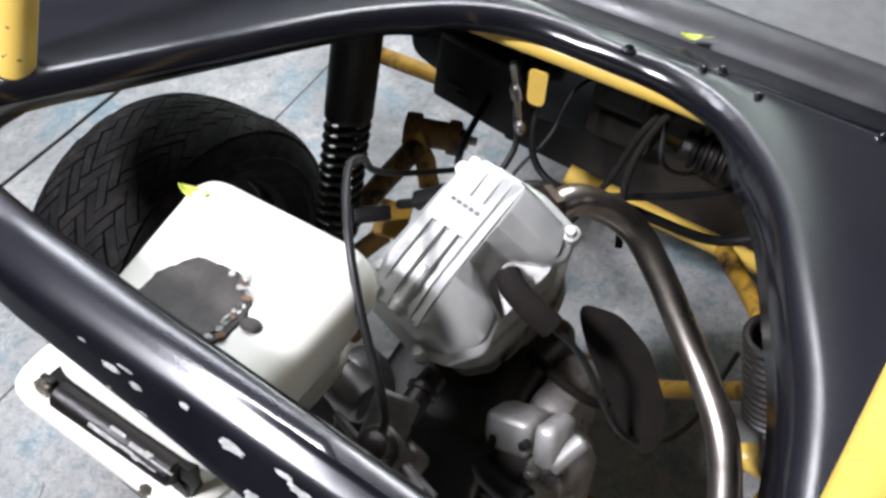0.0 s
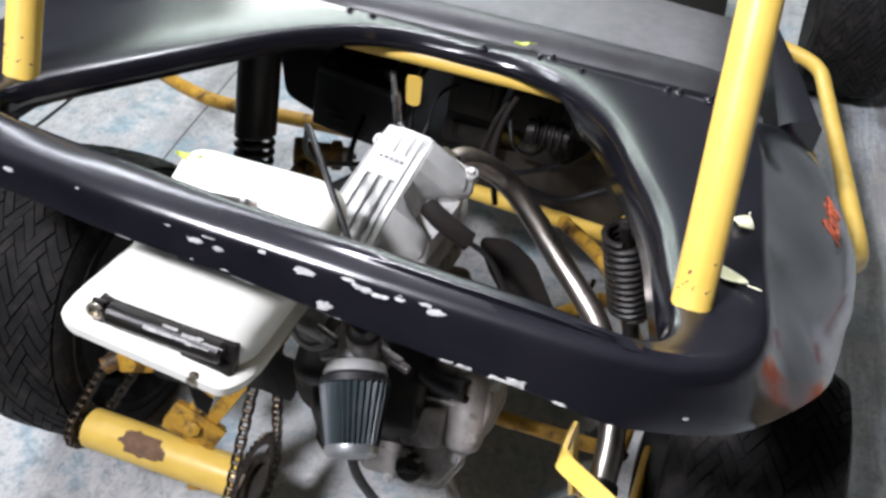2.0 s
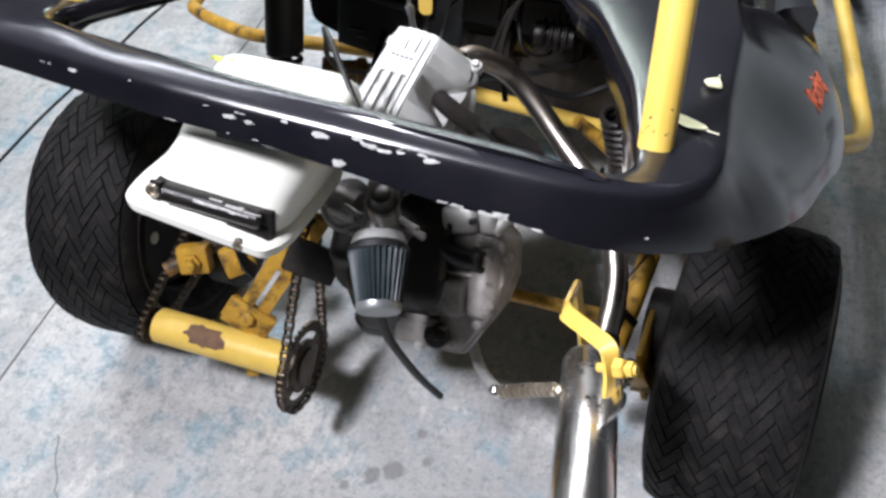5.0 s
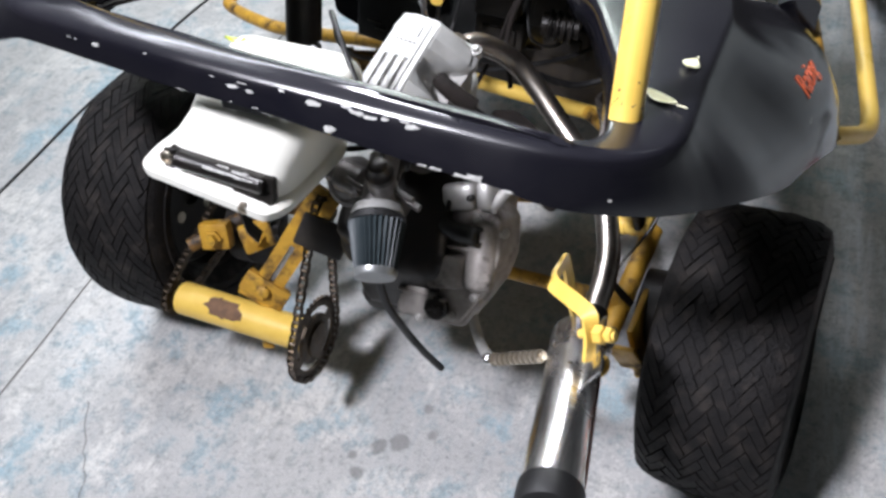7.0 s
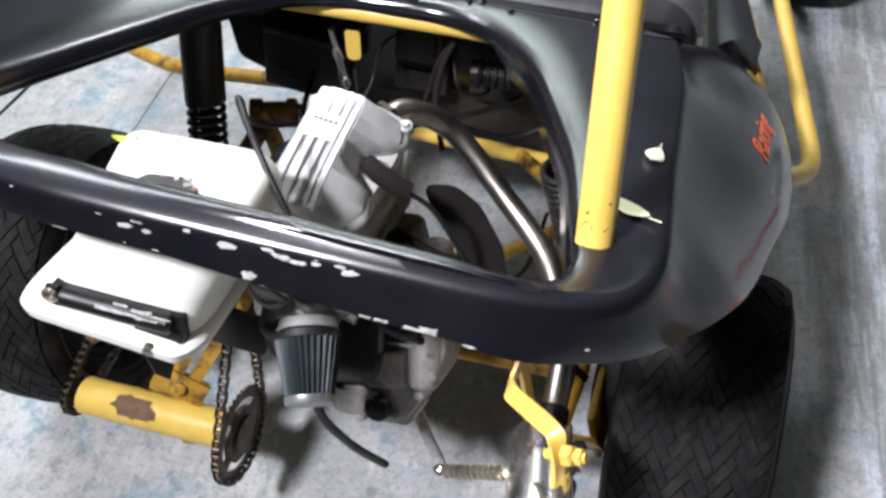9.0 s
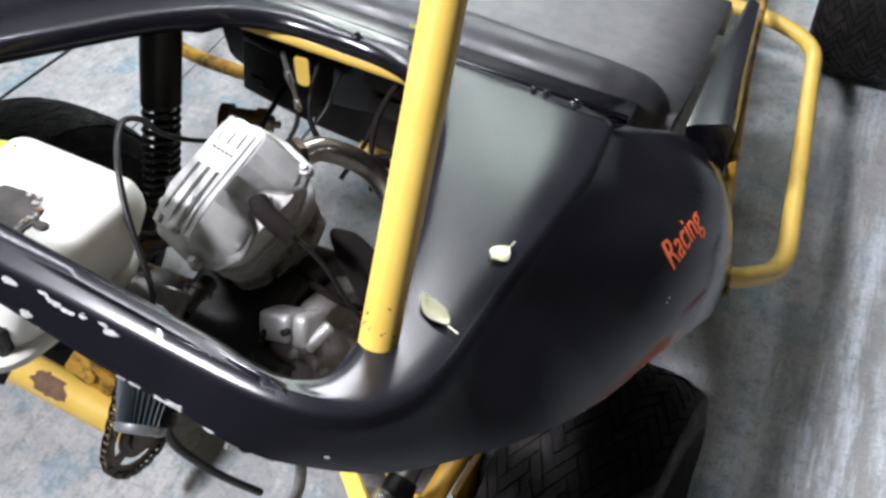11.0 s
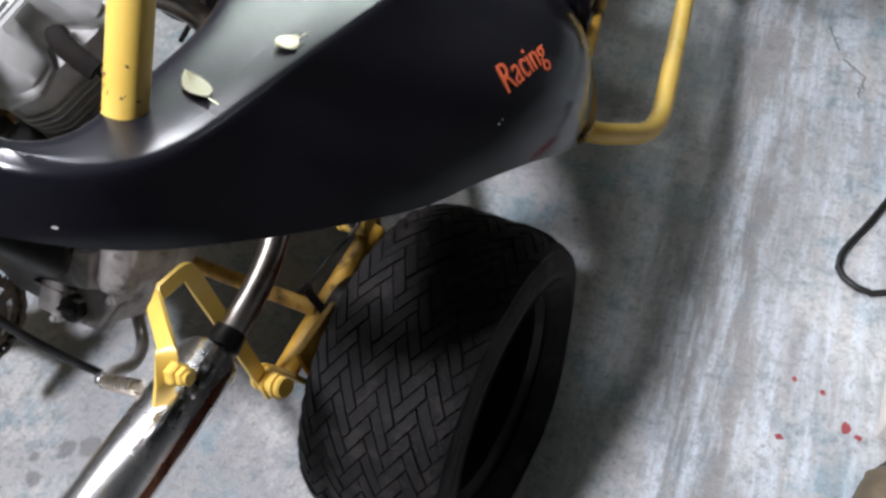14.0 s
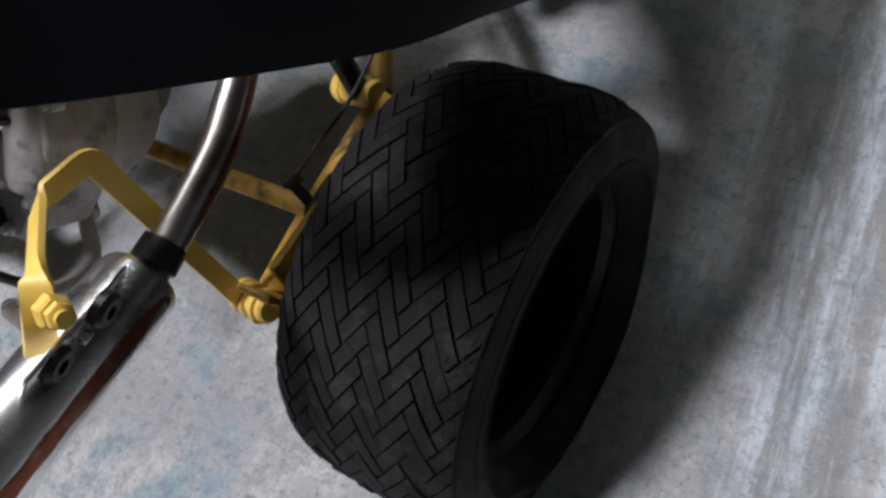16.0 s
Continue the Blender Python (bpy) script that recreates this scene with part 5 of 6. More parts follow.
lathe(bm, pa + pd * 0.012 + pn * 0.010, pn, [(0, 0.016), (0.003, 0.016), (0.004, 0.011), (0.011, 0.011), (0.012, 0.009)], 6)
part("adjuster_foot", bm, OLD_YELLOW, kart, "yellow welded foot with a large nut")
bm = bmesh.new()
strip(bm, [V((-0.36, 0.120, 0.178)), V((-0.24, 0.112, 0.168))], (0, 1, 0.2), 0.03, 0.006)
strip(bm, [V((-0.262, 0.112, 0.170)), V((-0.255, 0.095, 0.140))], JD, 0.022, 0.005)
part("tube_bracket", bm, OLD_YELLOW, kart, "yellow bracket welded under the tube")
# swing arm of the wheel beside the tank
for path, r, name in ((((-0.415, 0.18, 0.29), (-0.30, 0.30, 0.31), (-0.22, 0.46, 0.34)), 0.014, "swing_arm"), (((-0.40, 0.345, 0.245), (-0.20, 0.335, 0.265)), 0.016, "stub_axle"),
                      (((-0.262, 0.39, 0.372), (-0.250, 0.48, 0.385), (-0.230, 0.600, 0.402)), 0.0165, "swing_arm")):
    bm = bmesh.new()
    tube(bm, smooth_path(path), r, 14)
    part(name, bm, RUSTY_ARM, kart, "grease-stained rusty yellow suspension arm")
bm = bmesh.new()
for p, d, s in (((-0.365, 0.205, 0.305), (0.2, -0.8, 0.4), 0.024), ((-0.285, 0.215, 0.310), (0.5, -0.6, 0.4), 0.018)):
    box(bm, Matrix.Translation(p) @ frame_of(d).to_4x4(), (0.055, 0.050, 0.030), 0.005)
    lathe(bm, V(p) + V(d) * 0.02, d, [(0, s * 0.7), (0.004, s * 0.7), (0.005, s * 0.45), (0.014, s * 0.45)], 6)
part("axle_bracket", bm, OLD_YELLOW, kart, "chipped yellow axle bracket with bolts")
bm = bmesh.new()
lathe(bm, (-0.385, 0.30, 0.235), (1, -0.05, 0.05), [(0, 0.05), (0.01, 0.075), (0.05, 0.075), (0.056, 0.06), (0.057, 0.02), (0.09, 0.018), (0.09, 0.0005)], 40)
part("brake_drum", bm, BLACK_METAL, kart, "black brake drum inside the wheel")
# joint ahead of the engine
PJ = V((-0.217, 0.612, 0.402))
PX = V((0.93, 0.30, -0.14)).normalized()
bm = bmesh.new()
lathe(bm, PJ - PX * 0.045, PX, [(0, 0.012), (0, 0.026), (0.004, 0.027), (0.020, 0.027), (0.022, 0.021), (0.062, 0.021), (0.064, 0.026), (0.078, 0.026), (0.082, 0.022), (0.082, 0.012)], 26)
part("pivot_joint", bm, RUSTY_ARM, kart, "brown grease-stained pivot bushing")
bm = bmesh.new()
lathe(bm, PJ + PX * 0.036, PX, [(0, 0.016), (0.012, 0.016), (0.013, 0.012), (0.013, 0.007), (0.024, 0.007), (0.025, 0.005)], 6)
part("pivot_nut", bm, ZINC, kart)
bm = bmesh.new()
strip(bm, [PJ + V((-0.02, -0.03, 0.02)), PJ + V((0.0, -0.036, -0.02)), PJ + V((0.01, -0.05, -0.06))], PX, 0.030, 0.006)
part("pivot_lug", bm, OLD_YELLOW, kart)
bm = bmesh.new()
box(bm, Matrix.Translation((-0.185, 0.445, 0.405)) @ pose(0, 0, 0, 30, 20, 20), (0.045, 0.05, 0.022), 0.005)
part("arm_lug", bm, OLD_YELLOW, kart, "yellow lug on the arm")

# swing arm beside the other wheel
for path, r, name in ((((0.328, 0.148, 0.205), (0.354, 0.26, 0.250), (0.378, 0.400, 0.280)), 0.0165, "swing_arm"), (((0.02, 0.285, 0.272), (0.148, 0.262, 0.276), (0.352, 0.255, 0.262)), 0.011, "cross_tube"),
                      (((0.372, 0.400, 0.285), (0.30, 0.56, 0.300), (0.20, 0.70, 0.26)), 0.013, "swing_arm")):
    bm = bmesh.new()
    tube(bm, smooth_path(path), r, 14)
    part(name, bm, OLD_YELLOW, kart, "yellow painted suspension tube")
bm = bmesh.new()
cyl(bm, (0.300, 0.160, 0.212), (0.352, 0.148, 0.228), 0.0165, seg=20, bevel=0.003)
for x in (0.306, 0.322, 0.338):
    cyl(bm, (x, 0.159 - (x - 0.30) * 0.23, 0.214 + (x - 0.3) * 0.3), (x + 0.006, 0.1575 - (x - 0.30) * 0.23, 0.216 + (x - 0.3) * 0.3), 0.019, seg=20)
part("arm_bush", bm, YELLOW, kart, "yellow threaded bush on the arm")
bm = bmesh.new()
cyl(bm, (0.322, 0.398, 0.285), (0.378, 0.386, 0.300), 0.0165, seg=20, bevel=0.003)
for k in range(3):
    cyl(bm, (0.330 + 0.014 * k, 0.396, 0.287), (0.336 + 0.014 * k, 0.395, 0.288), 0.0185, seg=20)
part("arm_bush", bm, YELLOW, kart, "yellow threaded bush on the arm")
bm = bmesh.new()
box(bm, Matrix.Translation((0.398, 0.205, 0.262)) @ pose(0, 0, 0, 0, -8, -7), (0.010, 0.10, 0.12), 0.003)
box(bm, Matrix.Translation((0.384, 0.150, 0.262)) @ pose(0, 0, 0, 20, -8, -7), (0.044, 0.008, 0.110), 0.003)
part("wheel_carrier", bm, OLD_YELLOW, kart, "greasy yellow wheel carrier plate")
bm = bmesh.new()
lathe(bm, (0.385, 0.255, 0.262), (1, -0.12, 0.05), [(0, 0.02), (0.004, 0.06), (0.05, 0.062), (0.055, 0.05), (0.055, 0.0005)], 36)
part("brake_drum", bm, BLACK_METAL, kart, "black brake drum inside the wheel")
bm = bmesh.new()
tube(bm, smooth_path([(0.318, 0.262, 0.262), (0.345, 0.300, 0.300), (0.390, 0.36, 0.36), (0.42, 0.47, 0.45)]), 0.0022, 8)
cyl(bm, (0.308, 0.256, 0.252), (0.330, 0.278, 0.276), 0.0075, seg=10)
cyl(bm, (0.318, 0.248, 0.262), (0.312, 0.275, 0.262), 0.004, seg=8)
strip(bm, [V((0.338, 0.262, 0.292)), V((0.372, 0.250, 0.262))], (0, 1, 0.4), 0.012, 0.003)
part("brake_cable", bm, BLACK_METAL, kart, "thin black brake cable with its adjuster")
# shocks
def shock(top, bottom, label, rod=0.0315):
    top, bottom = V(top), V(bottom)
    root = new("shock_absorber")
    root.parent = kart
    tagged(root, label)
    d = bottom - top
    n = d.length
    bm = bmesh.new()
    lathe(bm, top, d, [(0, 0.012), (0.006, rod * 0.95), (0.10 * n, rod), (0.44 * n, rod), (0.45 * n, rod * 0.82)], 26)
    part("shroud", bm, BLACK_METAL, root, "black shock shroud")
    bm = bmesh.new()
    lathe(bm, top, d, [(0.40 * n, min(0.012, rod * 0.6)), (n, min(0.012, rod * 0.6))], 18)
    part("damper", bm, BLACK_METAL, root)
    bm = bmesh.new()
    m = frame_of(d)
    turns, seg = 12, 16
    path = []
    for k in range(turns * seg + 1):
        a = 2 * math.pi * k / seg
        path.append(top + m @ V((0.0265 * math.cos(a), 0.0265 * math.sin(a), n * (0.44 + 0.52 * k / (turns * seg)))))
    tube(bm, path, 0.0048, 8)
    part("coil_spring", bm, BLACK_METAL, root, "black coil spring")


shock((-0.243, 0.548, 0.672), (-0.262, 0.405, 0.372), "black coil-over shock absorber beside the fuel tank")
shock((0.358, 0.385, 0.30), (0.312, 0.385, 0.575), "black coil-over shock absorber beside the exhaust", 0.012)

# gear lever with its ribbed peg
lever = new("gear_lever")
lever.parent = kart
tagged(lever, "bent steel gear lever with a ribbed rubber peg")
bm = bmesh.new()
tube(bm, smooth_path([(0.128, 0.172, 0.292), (0.140, 0.150, 0.285), (0.155, 0.126, 0.268), (0.182, 0.085, 0.300), (0.206, 0.042, 0.362), (0.212, 0.030, 0.374)]), 0.0082, 12)
cyl(bm, (0.118, 0.176, 0.284), (0.142, 0.160, 0.292), 0.011, seg=16, bevel=0.002)
bolt(bm, (0.136, 0.160, 0.300), (0.2, -0.5, 0.85), 0.006, 0.005)
part("arm", bm, ALUMINIUM, lever, "bent bright steel arm")
bm = bmesh.new()
bmesh.ops.create_uvsphere(bm, u_segments=14, v_segments=10, radius=0.0095, matrix=Matrix.Translation((0.212, 0.027, 0.376)))
part("pivot_ball", bm, CHROME, lever)
bm = bmesh.new()
pa_, pb_ = V((0.214, 0.026, 0.377)), V((0.300, 0.012, 0.440))
prof, nn = [], (pb_ - pa_).length
for k in range(10):
    a = 0.008 + (nn - 0.01) * k / 10
    prof += [(a, 0.0048), (a + 0.0014, 0.0092), (a + 0.0052, 0.0092), (a + 0.0064, 0.0048)]
lathe(bm, pa_, pb_ - pa_, [(0, 0.005)] + prof + [(nn, 0.005)], 16)
part("peg", bm, ZINC, lever, "ribbed foot peg")

# frame tubes seen through the opening
for pts, r, mat, name, label in (
        ([D(-0.20, 0.588, -0.034), D(-0.07, 0.592, -0.034), D(0.17, 0.592, -0.034), D(0.25, 0.587, -0.036)], 0.0125, YELLOW, "frame_tube", "yellow frame tube under the deck's front lip"),
        ([(-0.04, 0.683, 0.330), (0.04, 0.689, 0.304), (0.281, 0.715, 0.229), (0.33, 0.72, 0.21)], 0.0150, YELLOW, "frame_tube", "yellow lower frame tube behind the engine"),
        ([(-0.820, 1.010, 0.215), (-0.70, 0.93, 0.245), (-0.56, 0.87, 0.265), (-0.30, 0.83, 0.285), (-0.05, 0.80, 0.29)], 0.0155, OLD_YELLOW, "side_bar", "rust-speckled yellow nerf bar"),
        ([(-0.820, 1.010, 0.215), (-0.85, 1.10, 0.215), (-0.82, 1.7, 0.22)], 0.0155, OLD_YELLOW, "side_bar", "rust-speckled yellow nerf bar"),
        ([(0.30, 0.41, 0.40), (0.18, 0.42, 0.30), (0.02, 0.44, 0.27)], 0.011, OLD_YELLOW, "cross_tube", "greasy yellow engine cradle tube")):
    bm = bmesh.new()
    tube(bm, smooth_path(pts), r, 14)
    part(name, bm, mat, kart, label)
bm = bmesh.new()
box(bm, Matrix.Translation((0.315, 0.690, 0.255)) @ pose(0, 0, 0, 0, 15, 5), (0.04, 0.05, 0.06), 0.004)
part("frame_lug", bm, YELLOW, kart, "yellow welded lug")
bm = bmesh.new()
tube(bm, rounded_path([(0.585, 0.600, 0.365), (0.640, 0.626, 0.332), (0.715, 0.745, 0.242), (0.669, 1.403, 0.215), (0.555, 1.460, 0.225), (0.40, 1.48, 0.23)], 0.07), 0.0165, 16)
part("side_bar", bm, YELLOW, kart, "yellow painted steel nerf bar")

# battery, strap, wiring, bulkhead behind the seat
bm = bmesh.new()
box(bm, Matrix.Translation((-0.170, 0.700, 0.455)) @ pose(0, 0, 0, -12, 8, -8), (0.150, 0.07, 0.105), 0.006)
box(bm, Matrix.Translation((-0.162, 0.705, 0.512)) @ pose(0, 0, 0, -12, 8, -8), (0.140, 0.065, 0.014), 0.004)
battery = part("battery", bm, BLACK_RUBBER, kart, "black plastic battery behind the engine")
for k, w in ((0, 0.030), (1, 0.022)):
    bm = bmesh.new()
    box(bm, Matrix.Translation((-0.205 + 0.01 * k, 0.660, 0.462 - 0.016 * k)) @ pose(0, 0, 0, -12, 8, -8), (w, 0.006, 0.004), 0.0005, 1)
    part("label_bar", bm, GREY_CAST, battery)
for k in (-1, 1):
    bm = bmesh.new()
    cyl(bm, V((-0.162 + 0.05 * k, 0.70, 0.515)), V((-0.162 + 0.05 * k, 0.698, 0.532)), 0.007, seg=12, bevel=0.002)
    part("terminal", bm, GREY_CAST, battery)
bm = bmesh.new()
ring = rounded_poly([(-0.352, 0.66, 0.02), (-0.332, 0.50, 0.08), (-0.342, 0.41, 0.03), (-0.295, 0.378, 0.03), (-0.20, 0.350, 0.08), (0.10, 0.335, 0.1), (0.40, 0.30, 0.04), (0.44, 0.52, 0.04), (0.05, 0.60, 0.05)], 5)
rings(bm, [[V((p.x, 0.752 + t - 0.10 * (p.y - 0.4), p.y)) for p in ring] for t in (0, 0.006)])
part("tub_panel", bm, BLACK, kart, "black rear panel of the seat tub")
bm = bmesh.new()
box(bm, Matrix.Translation((0.125, 0.775, 0.410)) @ pose(0, 0, 0, -14, 7, -3), (0.58, 0.012, 0.33), 0.003)
part("bulkhead", bm, DUSTY, kart, "dusty brown bulkhead behind the seat")
for x, z, sx, sz in ((0.035, 0.505, 0.085, 0.085), (0.135, 0.490, 0.085, 0.095), (0.02, 0.405, 0.10, 0.06), (0.235, 0.470, 0.08, 0.07), (0.150, 0.390, 0.09, 0.06)):
    bm = bmesh.new()
    box(bm, Matrix.Translation((x, 0.725 - (z - 0.48) * 0.25, z)) @ pose(0, 0, 0, -16, 7, -3), (sx, 0.04, sz), 0.007)
    box(bm, Matrix.Translation((x, 0.703 - (z - 0.48) * 0.25, z + 0.004)) @ pose(0, 0, 0, -16, 7, -3), (sx * 0.7, 0.012, sz * 0.55), 0.004)
    part("relay_box", bm, DUSTY, kart, "dusty brown electrical box")
bm = bmesh.new()
cc = V((0.165, 0.640, 0.500))
for k in range(4):
    lathe(bm, cc + V((0.012 * k - 0.02, 0, -0.002 * k)), (0.97, 0.1, -0.2), [(0, 0.020), (0.002, 0.026), (0.006, 0.026), (0.008, 0.020)], 22)
cyl(bm, cc + V((-0.03, 0, 0)), cc + V((0.035, 0.003, -0.008)), 0.020, seg=22)
part("rectifier", bm, BLACK_METAL, kart, "finned dark rectifier")
bm = bmesh.new()
ring = rounded_poly([(-0.011, -0.026, 0.010), (0.011, -0.026, 0.010), (0.012, 0.024, 0.006), (-0.012, 0.024, 0.006)], 4)
rings(bm, [[V((-0.020, 0.560 + t, 0.603)) + V((0.95, 0.1, -0.1)) * p.x + V((0.08, 0.1, 0.97)) * p.y for p in ring] for t in (-0.001, 0.001)])
part("yellow_tag", bm, YELLOW, kart, "bright yellow plastic tag")
for pts, r in (
        (((-0.085, 0.690, 0.56), (-0.070, 0.62, 0.575), (-0.058, 0.575, 0.54), (-0.050, 0.55, 0.50), (-0.07, 0.50, 0.46), (-0.10, 0.45, 0.42), (-0.09, 0.40, 0.36)), 0.0042),
        (((-0.045, 0.74, 0.54), (-0.035, 0.63, 0.57), (-0.036, 0.575, 0.525), (-0.020, 0.555, 0.475), (0.03, 0.555, 0.452), (0.12, 0.60, 0.44), (0.20, 0.66, 0.43), (0.25, 0.75, 0.42)), 0.0048),
        (((-0.15, 0.66, 0.46), (-0.14, 0.57, 0.455), (-0.11, 0.51, 0.475), (-0.065, 0.48, 0.488), (-0.02, 0.44, 0.47), (0.02, 0.40, 0.44)), 0.0050),
        (((0.02, 0.75, 0.50), (-0.005, 0.64, 0.545), (-0.018, 0.585, 0.505), (-0.045, 0.53, 0.47), (-0.06, 0.47, 0.42), (-0.05, 0.40, 0.36)), 0.0026),
        (((0.10, 0.74, 0.52), (0.105, 0.66, 0.515), (0.12, 0.62, 0.48), (0.15, 0.66, 0.44), (0.16, 0.75, 0.42)), 0.0030)):
    bm = bmesh.new()
    tube(bm, smooth_path(pts), r, 8)
    part("wire", bm, BLACK_RUBBER, kart)
bm = bmesh.new()
cyl(bm, (-0.052, 0.565, 0.625), (-0.045, 0.560, 0.520), 0.004, seg=10)
cyl(bm, (-0.050, 0.563, 0.592), (-0.048, 0.562, 0.575), 0.0075, seg=12)
cyl(bm, (-0.046, 0.560, 0.540), (-0.045, 0.560, 0.526), 0.0075, seg=12)
part("switch_rod", bm, CHROME, kart, "bright steel rod")
bm = bmesh.new()
tube(bm, smooth_path([(-0.16, 0.44, 0.455), (-0.10, 0.43, 0.50), (-0.04, 0.44, 0.52), (0.02, 0.47, 0.545), (0.10, 0.52, 0.50), (0.20, 0.58, 0.42), (0.27, 0.62, 0.42)]), 0.0065, 10)
part("wiring_loom", bm, BLACK_RUBBER, kart, "black taped wiring loom")
for line, r in (([(-0.06, 0.215, 0.60), (-0.075, 0.235, 0.565), (-0.06, 0.270, 0.540), (-0.015, 0.300, 0.525), (0.03, 0.33, 0.50)], 0.006),
                ([(-0.045, 0.190, 0.575), (-0.07, 0.225, 0.545), (-0.095, 0.270, 0.500), (-0.09, 0.33, 0.45), (-0.04, 0.40, 0.42)], 0.005),
                ([(0.175, 0.640, 0.60), (0.150, 0.600, 0.615), (0.125, 0.560, 0.600), (0.110, 0.520, 0.55), (0.125, 0.470, 0.49)], 0.0045),
                ([(0.165, 0.645, 0.58), (0.135, 0.610, 0.595), (0.105, 0.580, 0.570), (0.080, 0.540, 0.51), (0.05, 0.500, 0.46)], 0.004),
                ([(0.10, 0.30, 0.50), (0.14, 0.29, 0.485), (0.175, 0.30, 0.45), (0.185, 0.34, 0.40)], 0.0055)):
    bm = bmesh.new()
    tube(bm, smooth_path(line), r, 9)
    part("wire", bm, OLD_RUBBER, kart, "dull black greasy wire")
for m, size in ((Matrix.Translation((-0.10, 0.44, 0.500)) @ pose(0, 0, 0, 10, -25, 20), (0.06, 0.022, 0.018)), (Matrix.Translation((-0.175, 0.40, 0.47)) @ pose(0, 0, 0, 40, 20, 50), (0.05, 0.02, 0.02))):
    bm = bmesh.new()
    box(bm, m, size, 0.004)
    part("connector", bm, BLACK_RUBBER, kart, "black wiring connector")

# seat and front of the tub
bm = bmesh.new()
prof = [(0.640, -0.010), (0.655, -0.026), (0.72, -0.030), (0.755, -0.045), (0.765, -0.075), (0.77, -0.10)]
rings(bm, [[D(-0.42 + 0.90 * t, v, w) for v, w in prof] for t in (0, 0.25, 0.5, 0.75, 1)], False, False)
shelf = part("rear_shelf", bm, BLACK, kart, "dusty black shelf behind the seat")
mod = shelf.modifiers.new("thickness", "SOLIDIFY")
mod.thickness = 0.006
bm = bmesh.new()
pts = [D(-0.40, 0.79, -0.060), D(-0.2, 0.79, -0.060), D(0.10, 0.79, -0.058), D(0.36, 0.785, -0.058), D(0.425, 0.79, -0.062), D(0.462, 0.81, -0.075), D(0.478, 0.85, -0.105), D(0.480, 0.885, -0.150)]
roll = smooth_path(pts)
run = [0.0]
for k in range(len(roll) - 1, 0, -1):
    run.insert(0, run[0] + (roll[k] - roll[k - 1]).length)
tube(bm, roll, 0.047, 24, [0.047 * math.sqrt(max(0.02, 1 - max(0.0, 1 - d / 0.047) ** 2)) for d in run])
part("headrest_roll", bm, SEAT_BLACK, kart, "padded black vinyl roll along the seat back")
bm = bmesh.new()
seat_rows = [(0.77, 0.545), (0.82, 0.520), (0.90, 0.487), (1.0, 0.460), (1.15, 0.44), (1.28, 0.42), (1.36, 0.34)]
rings(bm, [[V((x, y, z - 0.10 * (x - 0.06) + 0.015 * math.cos((x - 0.06) * 6))) for x in (-0.36, -0.20, 0.0, 0.2, 0.36, 0.49)] for y, z in seat_rows], False, False)
seat = part("seat", bm, SEAT_GREY, kart, "worn grey vinyl bench seat")
mod = seat.modifiers.new("thickness", "SOLIDIFY")
mod.thickness = 0.05
bm = bmesh.new()
box(bm, Matrix.Translation((0.05, 1.65, 0.26)) @ pose(0, 0, 0, -4, 3, -2), (0.80, 0.62, 0.02), 0.004)
part("floor_pan", bm, BLACK_METAL, kart, "dark steel floor pan")
bm = bmesh.new()
rings(bm, [[V(p) for p in ring] for ring in (
    ((0.512, 0.750, 0.495), (0.526, 0.752, 0.503), (0.572, 0.775, 0.496), (0.582, 0.778, 0.480), (0.578, 0.78, 0.37), (0.518, 0.76, 0.37)),
    ((0.512, 0.95, 0.452), (0.524, 0.945, 0.460), (0.563, 0.935, 0.458), (0.571, 0.93, 0.445), (0.568, 0.94, 0.33), (0.516, 0.95, 0.33)),
    ((0.518, 1.30, 0.360), (0.524, 1.30, 0.366), (0.541, 1.30, 0.358), (0.546, 1.30, 0.342), (0.545, 1.30, 0.24), (0.520, 1.30, 0.24)))], True, True)
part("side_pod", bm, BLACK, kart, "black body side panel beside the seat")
bm = bmesh.new()
tube(bm, smooth_path([(0.600, 0.665, 0.418), (0.598, 0.70, 0.410), (0.588, 0.80, 0.40), (0.56, 1.10, 0.35), (0.54, 1.42, 0.29)]), 0.009, 10)
part("frame_tube", bm, OLD_YELLOW, kart, "thin yellow tube along the side panel")

# ---- writing and marks on the deck ----
def on_shell(p, lift):
    """The place on the deck's skin nearest to p, lifted off it, and the skin's normal there."""
    place, normal, _, _ = SHELL.find_nearest(V(p))
    return place + normal * lift, normal


curve = bpy.data.curves.new("decal", "FONT")
curve.body, curve.size, curve.extrude, curve.shear, curve.offset = "Racing", 0.062, 0.0004, 0.30, 0.0
tmp = new("decal_tmp", curve)
dg = bpy.context.evaluated_depsgraph_get()
me = bpy.data.meshes.new_from_object(tmp.evaluated_get(dg))
bpy.data.objects.remove(tmp)
decal = new("decal", me)
me.materials.append(ORANGE)
a, b = V((0.556, 0.420, 0.552)), V((0.590, 0.552, 0.526))
x = (b - a).normalized()
_, z = on_shell(a.lerp(b, 0.5), 0)
y = z.cross(x).normalized()
k = (b - a).length / max(v.co.x for v in me.vertices)
for v in me.vertices:
    v.co, _ = on_shell(a + x * v.co.x * k + y * v.co.y * k * 0.92, 0.0014 + v.co.z)
decal.parent = kart
tagged(decal, "orange script lettering that reads Racing")

rng = random.Random(11)


